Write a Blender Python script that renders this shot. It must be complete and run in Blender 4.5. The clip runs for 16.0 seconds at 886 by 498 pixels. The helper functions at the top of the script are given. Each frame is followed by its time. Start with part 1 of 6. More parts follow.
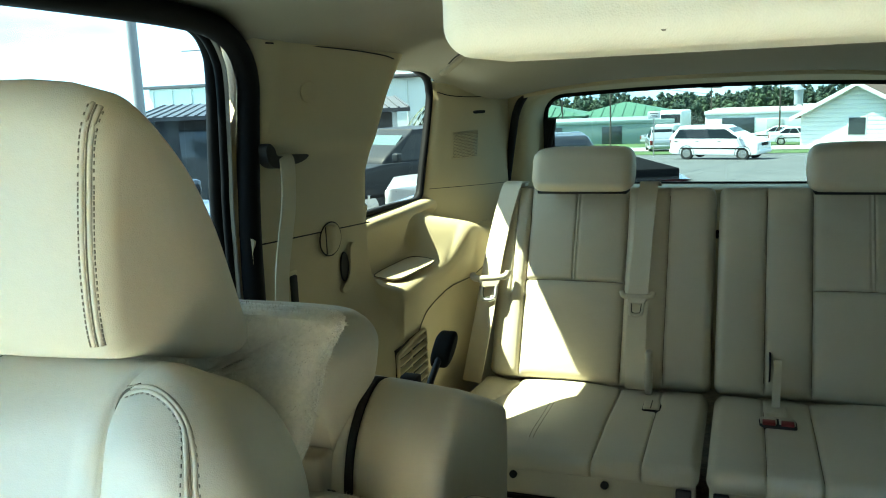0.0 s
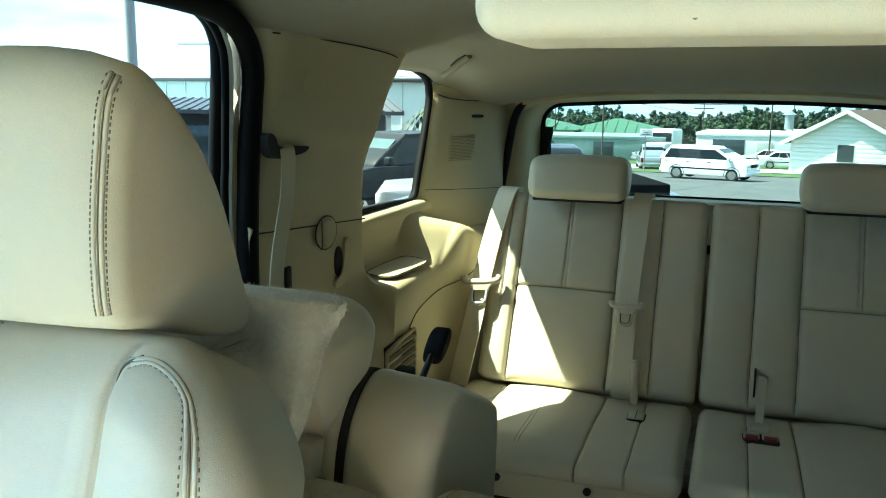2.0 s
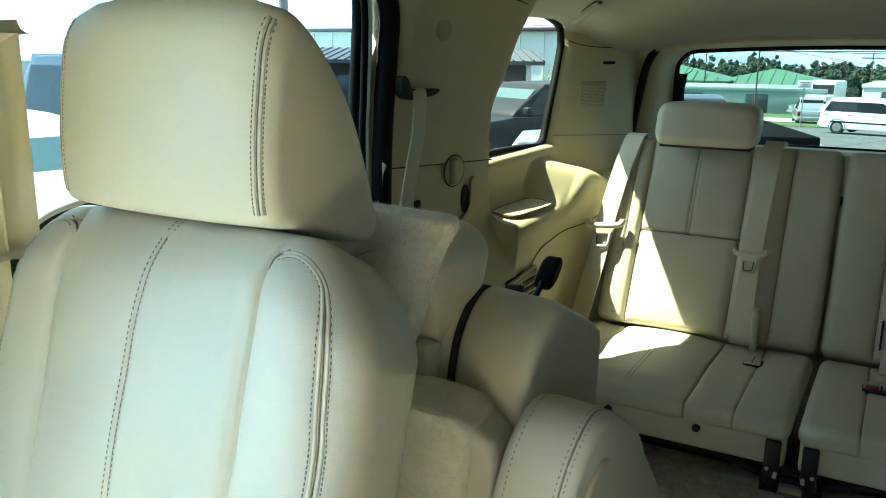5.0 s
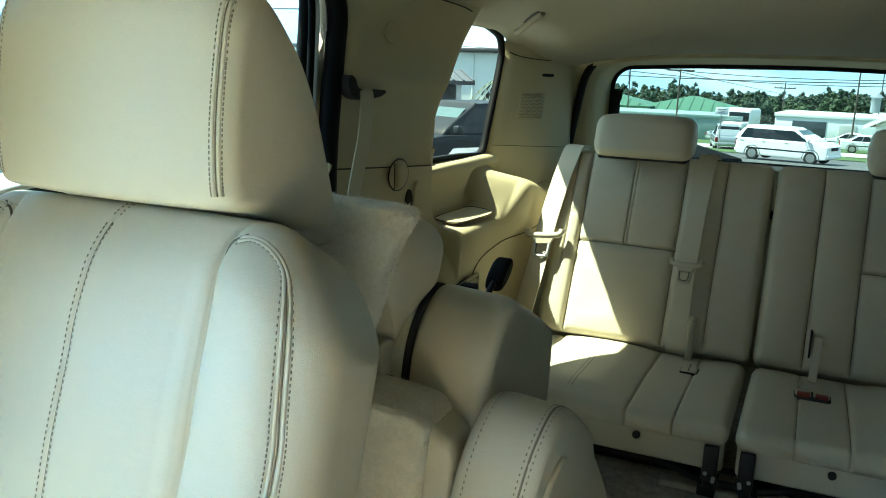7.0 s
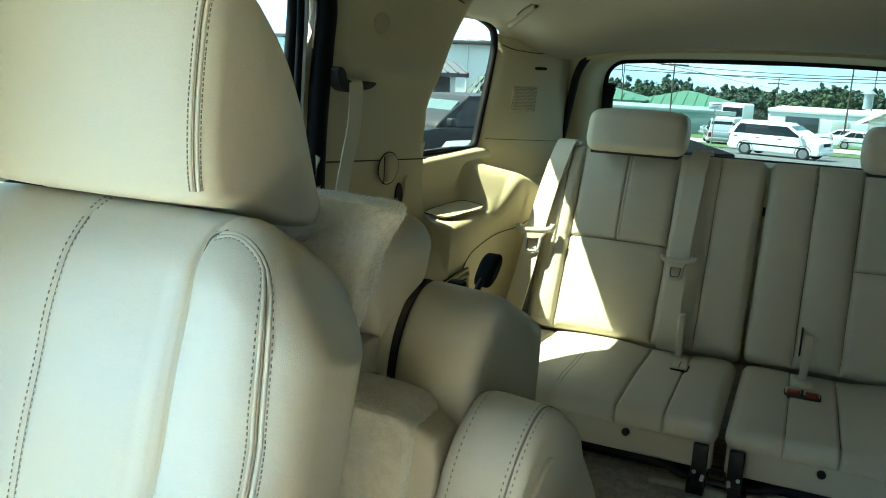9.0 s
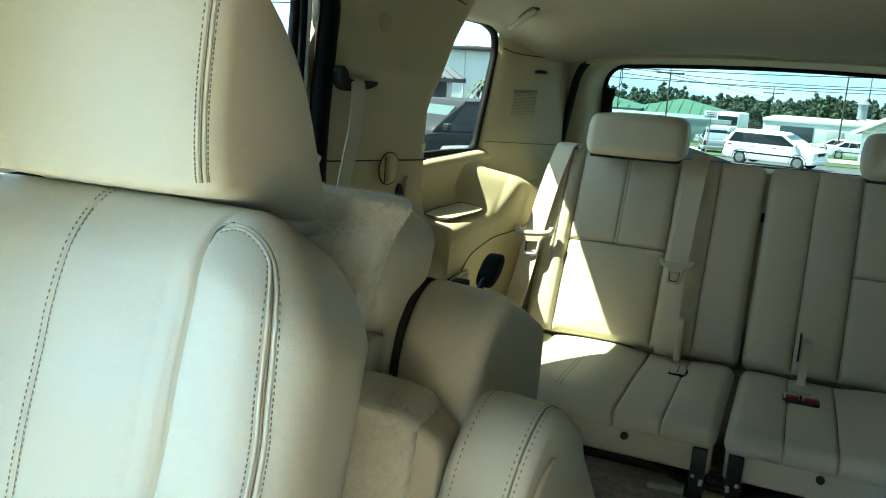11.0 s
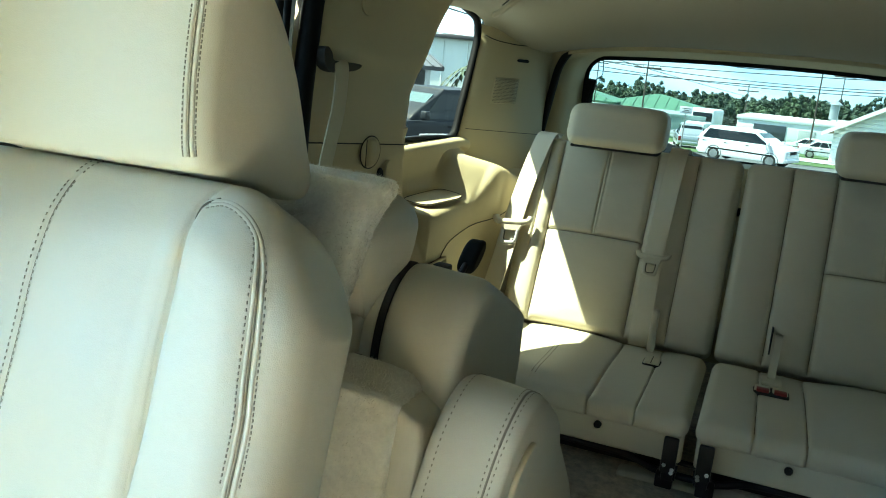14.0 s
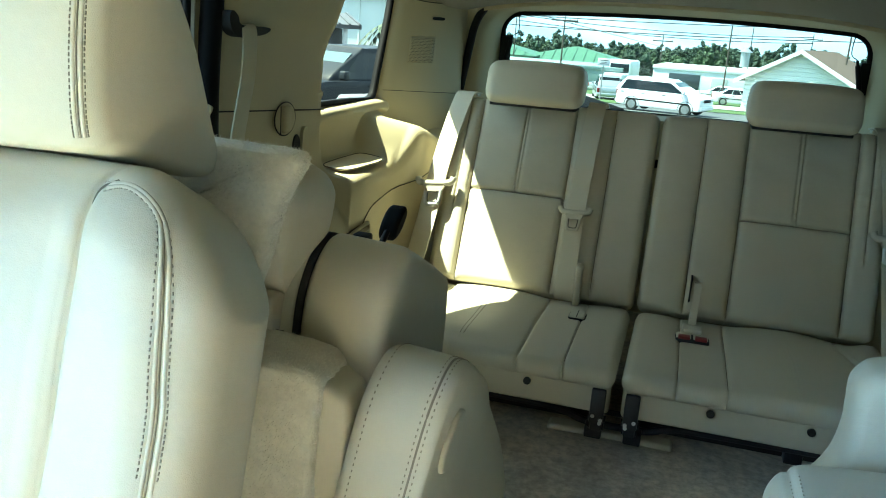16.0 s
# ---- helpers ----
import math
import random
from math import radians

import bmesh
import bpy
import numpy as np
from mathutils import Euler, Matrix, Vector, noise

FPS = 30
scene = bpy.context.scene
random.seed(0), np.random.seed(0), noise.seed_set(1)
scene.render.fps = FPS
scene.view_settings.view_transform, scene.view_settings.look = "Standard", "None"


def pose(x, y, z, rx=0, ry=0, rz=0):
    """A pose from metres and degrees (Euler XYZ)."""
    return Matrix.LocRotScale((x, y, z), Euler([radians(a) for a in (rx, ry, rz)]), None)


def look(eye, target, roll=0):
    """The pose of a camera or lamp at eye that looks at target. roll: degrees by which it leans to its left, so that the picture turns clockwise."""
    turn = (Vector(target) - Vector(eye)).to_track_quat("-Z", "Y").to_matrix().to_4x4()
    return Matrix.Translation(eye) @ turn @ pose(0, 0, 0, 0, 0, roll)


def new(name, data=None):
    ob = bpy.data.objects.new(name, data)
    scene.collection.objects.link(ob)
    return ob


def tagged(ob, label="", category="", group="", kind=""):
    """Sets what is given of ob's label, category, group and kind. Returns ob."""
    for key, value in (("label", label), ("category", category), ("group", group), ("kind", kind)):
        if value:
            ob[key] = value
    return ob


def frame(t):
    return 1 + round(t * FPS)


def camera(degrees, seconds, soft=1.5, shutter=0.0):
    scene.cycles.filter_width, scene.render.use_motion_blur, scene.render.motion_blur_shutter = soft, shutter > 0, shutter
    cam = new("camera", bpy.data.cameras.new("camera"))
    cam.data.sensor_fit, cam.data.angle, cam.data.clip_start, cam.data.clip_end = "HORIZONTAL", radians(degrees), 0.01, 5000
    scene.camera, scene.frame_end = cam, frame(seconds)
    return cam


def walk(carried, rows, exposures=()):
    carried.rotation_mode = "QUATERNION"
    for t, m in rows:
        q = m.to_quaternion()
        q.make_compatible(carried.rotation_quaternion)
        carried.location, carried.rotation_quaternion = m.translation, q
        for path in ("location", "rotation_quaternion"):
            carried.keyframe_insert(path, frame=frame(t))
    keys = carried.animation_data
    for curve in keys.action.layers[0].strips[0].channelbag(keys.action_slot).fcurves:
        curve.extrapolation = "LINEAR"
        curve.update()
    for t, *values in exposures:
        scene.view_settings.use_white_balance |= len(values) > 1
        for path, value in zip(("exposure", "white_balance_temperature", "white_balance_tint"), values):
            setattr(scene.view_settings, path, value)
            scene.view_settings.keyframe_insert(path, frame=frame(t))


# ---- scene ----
cam = camera(56.9, 16.0, soft=1.0)
PATH = [
    (0, (0.062, 0.11, 1.155), (-0.623, 1.953, 0.788), -2.3),
    (0.5, (0.06, 0.104, 1.152), (-0.663, 1.933, 0.788), -1.7),
    (1, (0.056, 0.1, 1.147), (-0.664, 1.931, 0.788), -0.4),
    (1.5, (0.054, 0.103, 1.147), (-0.622, 1.951, 0.789), -0.3),
    (2, (0.048, 0.098, 1.141), (-0.607, 1.955, 0.79), 0.7),
    (2.5, (0.053, 0.096, 1.137), (-0.603, 1.954, 0.795), 1.1),
    (3, (0.059, 0.09, 1.139), (-0.668, 1.92, 0.789), 0.6),
    (3.5, (0.074, 0.075, 1.135), (-0.66, 1.89, 0.723), 0.6),
    (4, (0.093, 0.048, 1.126), (-0.797, 1.785, 0.687), 0.0),
    (4.2, (0.11, 0.037, 1.132), (-0.823, 1.745, 0.673), 0.1),
    (6.3, (0.125, -0.006, 1.121), (-0.805, 1.699, 0.643), 1.4),
    (6.5, (0.112, -0.003, 1.114), (-0.769, 1.732, 0.65), 1.8),
    (7, (0.083, 0.006, 1.097), (-0.711, 1.793, 0.676), 2.3),
    (7.5, (0.061, 0.028, 1.099), (-0.605, 1.874, 0.712), 2.4),
    (8, (0.066, 0.024, 1.093), (-0.653, 1.853, 0.72), 3.3),
    (8.5, (0.076, 0.031, 1.098), (-0.675, 1.838, 0.685), 2.8),
    (9, (0.081, 0.026, 1.098), (-0.694, 1.816, 0.66), 2.9),
    (11.5, (0.066, 0.025, 1.086), (-0.686, 1.829, 0.661), 4.0),
    (12, (0.064, 0.023, 1.086), (-0.669, 1.834, 0.656), 4.4),
    (12.5, (0.061, 0.023, 1.081), (-0.66, 1.837, 0.649), 4.7),
    (13, (0.057, 0.025, 1.08), (-0.655, 1.842, 0.641), 5.2),
    (13.5, (0.055, 0.025, 1.077), (-0.652, 1.842, 0.633), 5.5),
    (14, (0.058, 0.022, 1.08), (-0.644, 1.841, 0.633), 5.4),
    (14.5, (0.066, 0.04, 1.093), (-0.523, 1.889, 0.611), 3.3),
    (15, (0.062, 0.039, 1.089), (-0.515, 1.886, 0.585), 3.9),
    (15.5, (0.061, 0.045, 1.09), (-0.497, 1.893, 0.567), 3.6),
    (16, (0.06, 0.042, 1.087), (-0.461, 1.899, 0.558), 4.0),
]
walk(cam, [(t, look(eye, target, roll)) for t, eye, target, roll in PATH], [(t, 4.64 + e, 6280, -8) for t, e in ((0, 0.05), (0.6, 0.05), (1.2, -0.02), (2.5, -0.08), (4.0, -0.06), (6.5, -0.37), (7.5, -0.27), (9.0, -0.13), (11.5, -0.16), (14.0, -0.08), (14.5, -0.02), (15.2, 0.10), (16, 0.19))])


# world and light
SUN_WAY = Vector((1.0, 0.30, -1.68)).normalized()
world = bpy.data.worlds.new("sky")
scene.world = world
world.use_nodes = True
wn, wl = world.node_tree.nodes, world.node_tree.links
wn.clear()
sky = wn.new("ShaderNodeTexSky")
sky.sky_type, sky.sun_disc = "NISHITA", False
sky.sun_elevation = math.asin(-SUN_WAY.z)
sky.sun_rotation = math.atan2(-SUN_WAY.x, -SUN_WAY.y)
sky.air_density, sky.dust_density, sky.ozone_density = 1.0, 0.15, 2.0
tc = wn.new("ShaderNodeTexCoord")
cmap = wn.new("ShaderNodeMapping")
cmap.inputs["Scale"].default_value = (1.6, 1.6, 7.0)
cn = wn.new("ShaderNodeTexNoise")
cn.inputs["Scale"].default_value, cn.inputs["Detail"].default_value = 2.2, 7.0
cr = wn.new("ShaderNodeValToRGB")
cr.color_ramp.elements[0].position, cr.color_ramp.elements[1].position = 0.42, 0.74
cr.color_ramp.elements[0].color, cr.color_ramp.elements[1].color = (0, 0, 0, 1), (0.55, 0.55, 0.55, 1)
cm = wn.new("ShaderNodeMixRGB")
cm.inputs[2].default_value = (8.0, 8.2, 8.2, 1)
bg = wn.new("ShaderNodeBackground")
bg.inputs[1].default_value = 0.13
wo = wn.new("ShaderNodeOutputWorld")
wl.new(tc.outputs["Generated"], cmap.inputs[0])
wl.new(cmap.outputs[0], cn.inputs["Vector"])
wl.new(cn.outputs["Fac"], cr.inputs[0])
wl.new(cr.outputs[0], cm.inputs[0])
lift = wn.new("ShaderNodeMapping")
lift.inputs["Scale"].default_value, lift.inputs["Location"].default_value = (1, 1, 0.8), (0, 0, 0.17)
wl.new(tc.outputs["Generated"], lift.inputs[0])
wl.new(lift.outputs[0], sky.inputs[0])
wl.new(sky.outputs[0], cm.inputs[1])
wl.new(cm.outputs[0], bg.inputs[0])
wl.new(bg.outputs[0], wo.inputs[0])
sun_data = bpy.data.lights.new("sun", "SUN")
sun_data.energy, sun_data.angle, sun_data.color = 5.0, radians(0.53), (1.0, 0.95, 0.87)
sun = new("sun", sun_data)
sun.matrix_world = look((0, 0, 30), Vector((0, 0, 30)) + SUN_WAY)


# ---- materials ----
def material(name, color, rough=0.5, metal=0.0, grain=0.0, grain_scale=300.0, vary=0.08, vary_scale=4.0, voronoi=False, coat=0.0, island=0.0, sheen=0.0, crease=0.0, mottle=0.0, mottle_scale=80.0):
    """A surface with slow variation of tone, fine relief and its own gloss."""
    m = bpy.data.materials.new(name)
    m.use_nodes = True
    n, l = m.node_tree.nodes, m.node_tree.links
    b = n["Principled BSDF"]
    b.inputs["Roughness"].default_value, b.inputs["Metallic"].default_value = rough, metal
    if coat:
        b.inputs["Coat Weight"].default_value, b.inputs["Coat Roughness"].default_value = coat, 0.05
    if sheen:
        b.inputs["Sheen Weight"].default_value, b.inputs["Sheen Roughness"].default_value = sheen, 0.6
    co = n.new("ShaderNodeTexCoord")
    big = n.new("ShaderNodeTexNoise")
    big.inputs["Scale"].default_value, big.inputs["Detail"].default_value = vary_scale, 5.0
    l.new(co.outputs["Object"], big.inputs["Vector"])
    mix = n.new("ShaderNodeMixRGB")
    mix.inputs[1].default_value = tuple(c * (1 - vary) for c in color) + (1,)
    mix.inputs[2].default_value = tuple(min(1, c * (1 + vary)) for c in color) + (1,)
    l.new(big.outputs["Fac"], mix.inputs[0])
    out = mix.outputs[0]
    if island:
        geo = n.new("ShaderNodeNewGeometry")
        hsv = n.new("ShaderNodeHueSaturation")
        mp = n.new("ShaderNodeMapRange")
        mp.inputs[3].default_value, mp.inputs[4].default_value = 1 - island, 1 + island
        l.new(geo.outputs["Random Per Island"], mp.inputs[0])
        l.new(mp.outputs[0], hsv.inputs["Value"])
        l.new(out, hsv.inputs["Color"])
        out = hsv.outputs[0]
    if mottle:
        spots = n.new("ShaderNodeTexNoise")
        spots.inputs["Scale"].default_value, spots.inputs["Detail"].default_value, spots.inputs["Roughness"].default_value = mottle_scale, 6.0, 0.7
        l.new(co.outputs["Object"], spots.inputs["Vector"])
        mr = n.new("ShaderNodeMapRange")
        mr.inputs[1].default_value, mr.inputs[2].default_value = 0.36, 0.64
        mr.inputs[3].default_value, mr.inputs[4].default_value = 1 - mottle, 1 + mottle
        l.new(spots.outputs["Fac"], mr.inputs[0])
        hv = n.new("ShaderNodeHueSaturation")
        l.new(mr.outputs[0], hv.inputs["Value"])
        l.new(out, hv.inputs["Color"])
        out = hv.outputs[0]
    l.new(out, b.inputs["Base Color"])
    rr = n.new("ShaderNodeMapRange")
    rr.inputs[3].default_value, rr.inputs[4].default_value = max(0, rough - 0.07), min(1, rough + 0.07)
    l.new(big.outputs["Fac"], rr.inputs[0])
    l.new(rr.outputs[0], b.inputs["Roughness"])
    if grain:
        fine = n.new("ShaderNodeTexVoronoi" if voronoi else "ShaderNodeTexNoise")
        fine.inputs["Scale"].default_value = grain_scale
        l.new(co.outputs["Object"], fine.inputs["Vector"])
        bump = n.new("ShaderNodeBump")
        bump.inputs["Strength"].default_value, bump.inputs["Distance"].default_value = grain, 0.001
        l.new(fine.outputs["Distance" if voronoi else "Fac"], bump.inputs["Height"])
        if crease:
            slow = n.new("ShaderNodeTexNoise")
            slow.inputs["Scale"].default_value, slow.inputs["Detail"].default_value = 42.0, 4.0
            l.new(co.outputs["Object"], slow.inputs["Vector"])
            fold = n.new("ShaderNodeBump")
            fold.inputs["Strength"].default_value, fold.inputs["Distance"].default_value = crease, 0.004
            l.new(slow.outputs["Fac"], fold.inputs["Height"])
            l.new(fold.outputs[0], bump.inputs["Normal"])
        l.new(bump.outputs[0], b.inputs["Normal"])
    return m


def pane(name, tint, gloss=0.08):
    """Thin glass: see-through with a tint and a mirror-like skin."""
    m = bpy.data.materials.new(name)
    m.use_nodes = True
    n, l = m.node_tree.nodes, m.node_tree.links
    n.clear()
    tr, gl, mx, ou = n.new("ShaderNodeBsdfTransparent"), n.new("ShaderNodeBsdfGlossy"), n.new("ShaderNodeMixShader"), n.new("ShaderNodeOutputMaterial")
    tr.inputs[0].default_value = (*tint, 1)
    gl.inputs["Roughness"].default_value = 0.02
    mx.inputs[0].default_value = gloss
    l.new(tr.outputs[0], mx.inputs[1]), l.new(gl.outputs[0], mx.inputs[2]), l.new(mx.outputs[0], ou.inputs[0])
    return m


LEATHER = material("cream_leather", (0.54, 0.495, 0.387), 0.48, grain=0.12, grain_scale=950, voronoi=True, vary=0.05, vary_scale=6, crease=0.20)
# Two dark tones for tubes that paint the shade inside sewn seams.
SEAMDARK = material("seam_shadow_line", (0.10, 0.085, 0.06), 0.9)
SEAMSHADE = material("seam_shade_line", (0.20, 0.172, 0.125), 0.85, vary=0.05)
# Darker than the cream leather, so dashes carry the stitch notches' shade.
THREAD = material("shaded_thread", (0.26, 0.23, 0.175), 0.8, vary=0.05)
PLASTIC = material("beige_plastic", (0.47, 0.405, 0.255), 0.6, grain=0.25, grain_scale=900, vary=0.04)
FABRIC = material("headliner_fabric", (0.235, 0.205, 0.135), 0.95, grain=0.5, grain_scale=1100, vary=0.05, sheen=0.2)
CARPET = material("beige_carpet", (0.64, 0.595, 0.49), 1.0, grain=0.5, grain_scale=420, vary=0.25, vary_scale=25, sheen=0.5, mottle=0.06, mottle_scale=150)
FLOORCARPET = material("floor_carpet", (0.42, 0.35, 0.265), 1.0, grain=1.0, grain_scale=300, vary=0.6, vary_scale=9, sheen=0.25, mottle=0.30, mottle_scale=45)
RUBBER = material("black_rubber", (0.005, 0.005, 0.0055), 0.65, grain=0.2, grain_scale=500)
BLACK = material("black_plastic", (0.008, 0.008, 0.008), 0.62, grain=0.2, grain_scale=700)
for m_ in (PLASTIC, LEATHER):
    m_.node_tree.nodes["Principled BSDF"].inputs["Specular IOR Level"].default_value = 0.32
for m_ in (RUBBER, BLACK):
    m_.node_tree.nodes["Principled BSDF"].inputs["Specular IOR Level"].default_value = 0.12
BEDCOVER = material("bed_cover_vinyl", (0.010, 0.010, 0.011), 1.0, vary=0.2)
BEDCOVER.node_tree.nodes["Principled BSDF"].inputs["Specular IOR Level"].default_value = 0.03
DASH = material("dashboard_plastic", (0.045, 0.045, 0.045), 0.7, grain=0.4, grain_scale=500)
GREYSTRIP = material("grey_trim", (0.28, 0.27, 0.25), 0.4)
WEBBING = material("belt_webbing", (0.60, 0.55, 0.43), 0.75, grain=0.6, grain_scale=900)
STEEL = material("steel", (0.62, 0.62, 0.62), 0.45, metal=0.7)
CHROME = material("chrome", (0.75, 0.75, 0.75), 0.08, metal=1.0)
DARKSTEEL = material("dark_steel", (0.03, 0.03, 0.035), 0.4, metal=0.6)
RED = material("red_plastic", (0.20, 0.012, 0.014), 0.35)
BUCKLE = material("buckle_plastic", (0.52, 0.48, 0.38), 0.4)
GRILLEHOLE = material("grille_hole", (0.12, 0.105, 0.075), 0.9)
# Near-black for slots and joints, and for shade put in as colour.
SHADE = material("gap_shade_black", (0.02, 0.02, 0.02), 0.9)
TINTED = pane("tinted_glass", (0.180, 0.186, 0.158), 0.012)
REARGLASS = pane("rear_glass", (0.084, 0.106, 0.099), 0.012)
# Almost opaque panes for the unseen driver side, added to keep light out.
DARKGLASS = pane("light_block_glass", (0.006, 0.0065, 0.0065), 0.04)
DOORGLASS = pane("door_glass", (0.125, 0.152, 0.155), 0.015)
CLEAR = pane("window_glass", (0.82, 0.95, 1.0), 0.04)
FRONTSIDE = pane("front_door_glass", (0.66, 0.85, 0.93), 0.03)
CARPAINT_W = material("white_paint", (0.8, 0.8, 0.8), 0.3, coat=0.6, vary=0.02)
CARPAINT_K = material("black_paint", (0.012, 0.013, 0.016), 0.25, coat=0.8, vary=0.05)
CARPAINT_D = material("dark_grey_paint", (0.012, 0.015, 0.019), 0.45, coat=0.06, vary=0.05)
CARPAINT_S = material("silver_paint", (0.42, 0.44, 0.46), 0.3, metal=0.5, coat=0.6, vary=0.03)
CARGLASS = material("car_glass", (0.012, 0.016, 0.018), 0.08)
CARGLASS.node_tree.nodes["Principled BSDF"].inputs["Specular IOR Level"].default_value = 0.25
CARPAINT_D.node_tree.nodes["Principled BSDF"].inputs["Specular IOR Level"].default_value = 0.15
# Lighter copy of CARGLASS: sky reflection is put into the base colour.
CARGLASS_L = material("sky_sheen_windscreen", (0.065, 0.105, 0.105), 0.22, coat=0.12)
TYRE = material("tyre", (0.02, 0.02, 0.02), 0.85, grain=0.4, grain_scale=80)
RIM = material("alloy_rim", (0.5, 0.5, 0.5), 0.3, metal=0.9)
LAMP = material("headlamp_glass", (0.6, 0.62, 0.62), 0.1, coat=0.8)
ASPHALT = material("asphalt", (0.11, 0.11, 0.11), 0.9, grain=0.8, grain_scale=60, vary=0.3, vary_scale=0.35, mottle=0.15, mottle_scale=2.5)
GRASS = material("grass", (0.075, 0.125, 0.035), 0.9, grain=1.0, grain_scale=20, vary=0.35, vary_scale=0.8)
CONCRETE = material("concrete", (0.42, 0.41, 0.38), 0.85, grain=0.5, grain_scale=40, vary=0.15, vary_scale=1.0)
SIDING = material("white_siding", (0.78, 0.80, 0.78), 0.6, vary=0.04, vary_scale=1.0)
SHINGLE = material("brown_shingle", (0.12, 0.075, 0.055), 0.9, grain=0.8, grain_scale=30, vary=0.2, vary_scale=2.0, island=0.25)
GREENROOF = material("green_metal_roof", (0.075, 0.165, 0.10), 0.5, vary=0.15, vary_scale=0.4)
WHITEWALL = material("white_wall", (0.76, 0.77, 0.76), 0.7, vary=0.06, vary_scale=0.5)
GREYWALL = material("grey_wall", (0.40, 0.42, 0.41), 0.7, vary=0.08, vary_scale=0.5)
PALEWALL = material("pale_metal_wall", (0.48, 0.55, 0.53), 0.6, vary=0.08, vary_scale=0.5)
DARKROOF = material("dark_metal_roof", (0.045, 0.045, 0.048), 0.5, vary=0.1, vary_scale=2)
SHEDWALL = material("teal_shed_wall", (0.26, 0.34, 0.33), 0.7, vary=0.12, vary_scale=0.5)
WOOD = material("pole_wood", (0.075, 0.062, 0.05), 0.9, grain=0.6, grain_scale=40, vary=0.2)
WIRE = material("cable", (0.03, 0.03, 0.03), 0.7)
LEAF = material("foliage", (0.046, 0.072, 0.046), 0.8, vary=0.45, vary_scale=0.12, island=0.28)
LEAF_L = material("light_foliage", (0.068, 0.10, 0.05), 0.8, vary=0.45, vary_scale=0.12, island=0.28)
BARK = material("bark", (0.10, 0.075, 0.05), 0.9, grain=0.8, grain_scale=30)
WINDOWDARK = material("window_dark", (0.05, 0.06, 0.065), 0.1)


# ---- builders ----
def thing(name, label, category, place=(0, 0, 0), group="", kind=""):
    e = new(name)
    e.empty_display_size = 0.05
    e.location = place
    return tagged(e, label, category, group, kind)


def link(name, me, mat, parent=None, label="", smooth=True):
    me.materials.append(mat)
    if smooth:
        me.shade_smooth()
    ob = new(name, me)
    if parent is not None:
        ob.parent = parent
        place = Vector((0, 0, 0))
        p = parent
        while p is not None:
            place += p.location
            p = p.parent
        ob.location = -place
    if label:
        ob["label"] = label
    return ob


def mesh(name, verts, faces, mat, parent=None, label="", smooth=True, sharp=None):
    me = bpy.data.meshes.new(name)
    me.from_pydata([tuple(map(float, v)) for v in verts], [], faces)
    bm = bmesh.new()
    bm.from_mesh(me)
    bmesh.ops.recalc_face_normals(bm, faces=bm.faces)
    bm.to_mesh(me)
    bm.free()
    ob = link(name, me, mat, parent, label, smooth)
    if smooth and sharp:
        me.set_sharp_from_angle(angle=radians(sharp))
    return ob


def part(name, bm, mat, parent=None, label="", smooth=True, sharp=35):
    me = bpy.data.meshes.new(name)
    bm.to_mesh(me)
    bm.free()
    ob = link(name, me, mat, parent, label, smooth)
    if smooth and sharp:
        me.set_sharp_from_angle(angle=radians(sharp))
    return ob


def block(a, b, bevel=0.0, seg=2, m=None):
    """A box from corner to corner with rounded edges."""
    bm = bmesh.new()
    bmesh.ops.create_cube(bm, size=1)
    for v in bm.verts:
        v.co = Vector([a[i] if v.co[i] < 0 else b[i] for i in range(3)])
    if bevel:
        bmesh.ops.bevel(bm, geom=bm.edges[:], offset=bevel, segments=seg, affect="EDGES", profile=0.5)
    if m is not None:
        bmesh.ops.transform(bm, matrix=m, verts=bm.verts)
    return bm


def join(*bms):
    out = bms[0]
    for b in bms[1:]:
        me = bpy.data.meshes.new("tmp")
        b.to_mesh(me)
        b.free()
        out.from_mesh(me)
        bpy.data.meshes.remove(me)
    return out


def rod(p, q, r0, r1=None, n=10):
    """A tapered round bar from p to q."""
    p, q = Vector(p), Vector(q)
    bm = bmesh.new()
    bmesh.ops.create_cone(bm, cap_ends=True, segments=n, radius1=r0, radius2=r0 if r1 is None else r1, depth=(q - p).length)
    m = Matrix.Translation((p + q) / 2) @ (q - p).to_track_quat("Z", "Y").to_matrix().to_4x4()
    bmesh.ops.transform(bm, matrix=m, verts=bm.verts)
    return bm


def smooth_line(pts, n=8, closed=False):
    """A Catmull-Rom line through the points."""
    pts = [np.array(p, float) for p in pts]
    out, k = [], len(pts)
    for i in range(k if closed else k - 1):
        if closed:
            a, b, c, d = (pts[(i + j) % k] for j in (-1, 0, 1, 2))
        else:
            a, b, c, d = pts[max(i - 1, 0)], pts[i], pts[i + 1], pts[min(i + 2, k - 1)]
        for j in range(n):
            t = j / n
            out.append(0.5 * (2 * b + (c - a) * t + (2 * a - 5 * b + 4 * c - d) * t * t + (3 * b - a - 3 * c + d) * t**3))
    if not closed:
        out.append(pts[-1])
    return out


def ribbon(line, section, frame_of, closed=False):
    """A bar of the given flat section swept along a line; frame_of(i, line) gives two unit vectors."""
    verts, faces, k, m = [], [], len(section), len(line)
    for i, p in enumerate(line):
        u, v = frame_of(i, line)
        verts += [np.array(p) + s[0] * u + s[1] * v for s in section]
    for i in range(m if closed else m - 1):
        a, b = i * k, ((i + 1) % m) * k
        faces += [(a + j, a + (j + 1) % k, b + (j + 1) % k, b + j) for j in range(k)]
    if not closed:
        faces += [tuple(range(k))[::-1], tuple(range((m - 1) * k, m * k))]
    return verts, faces


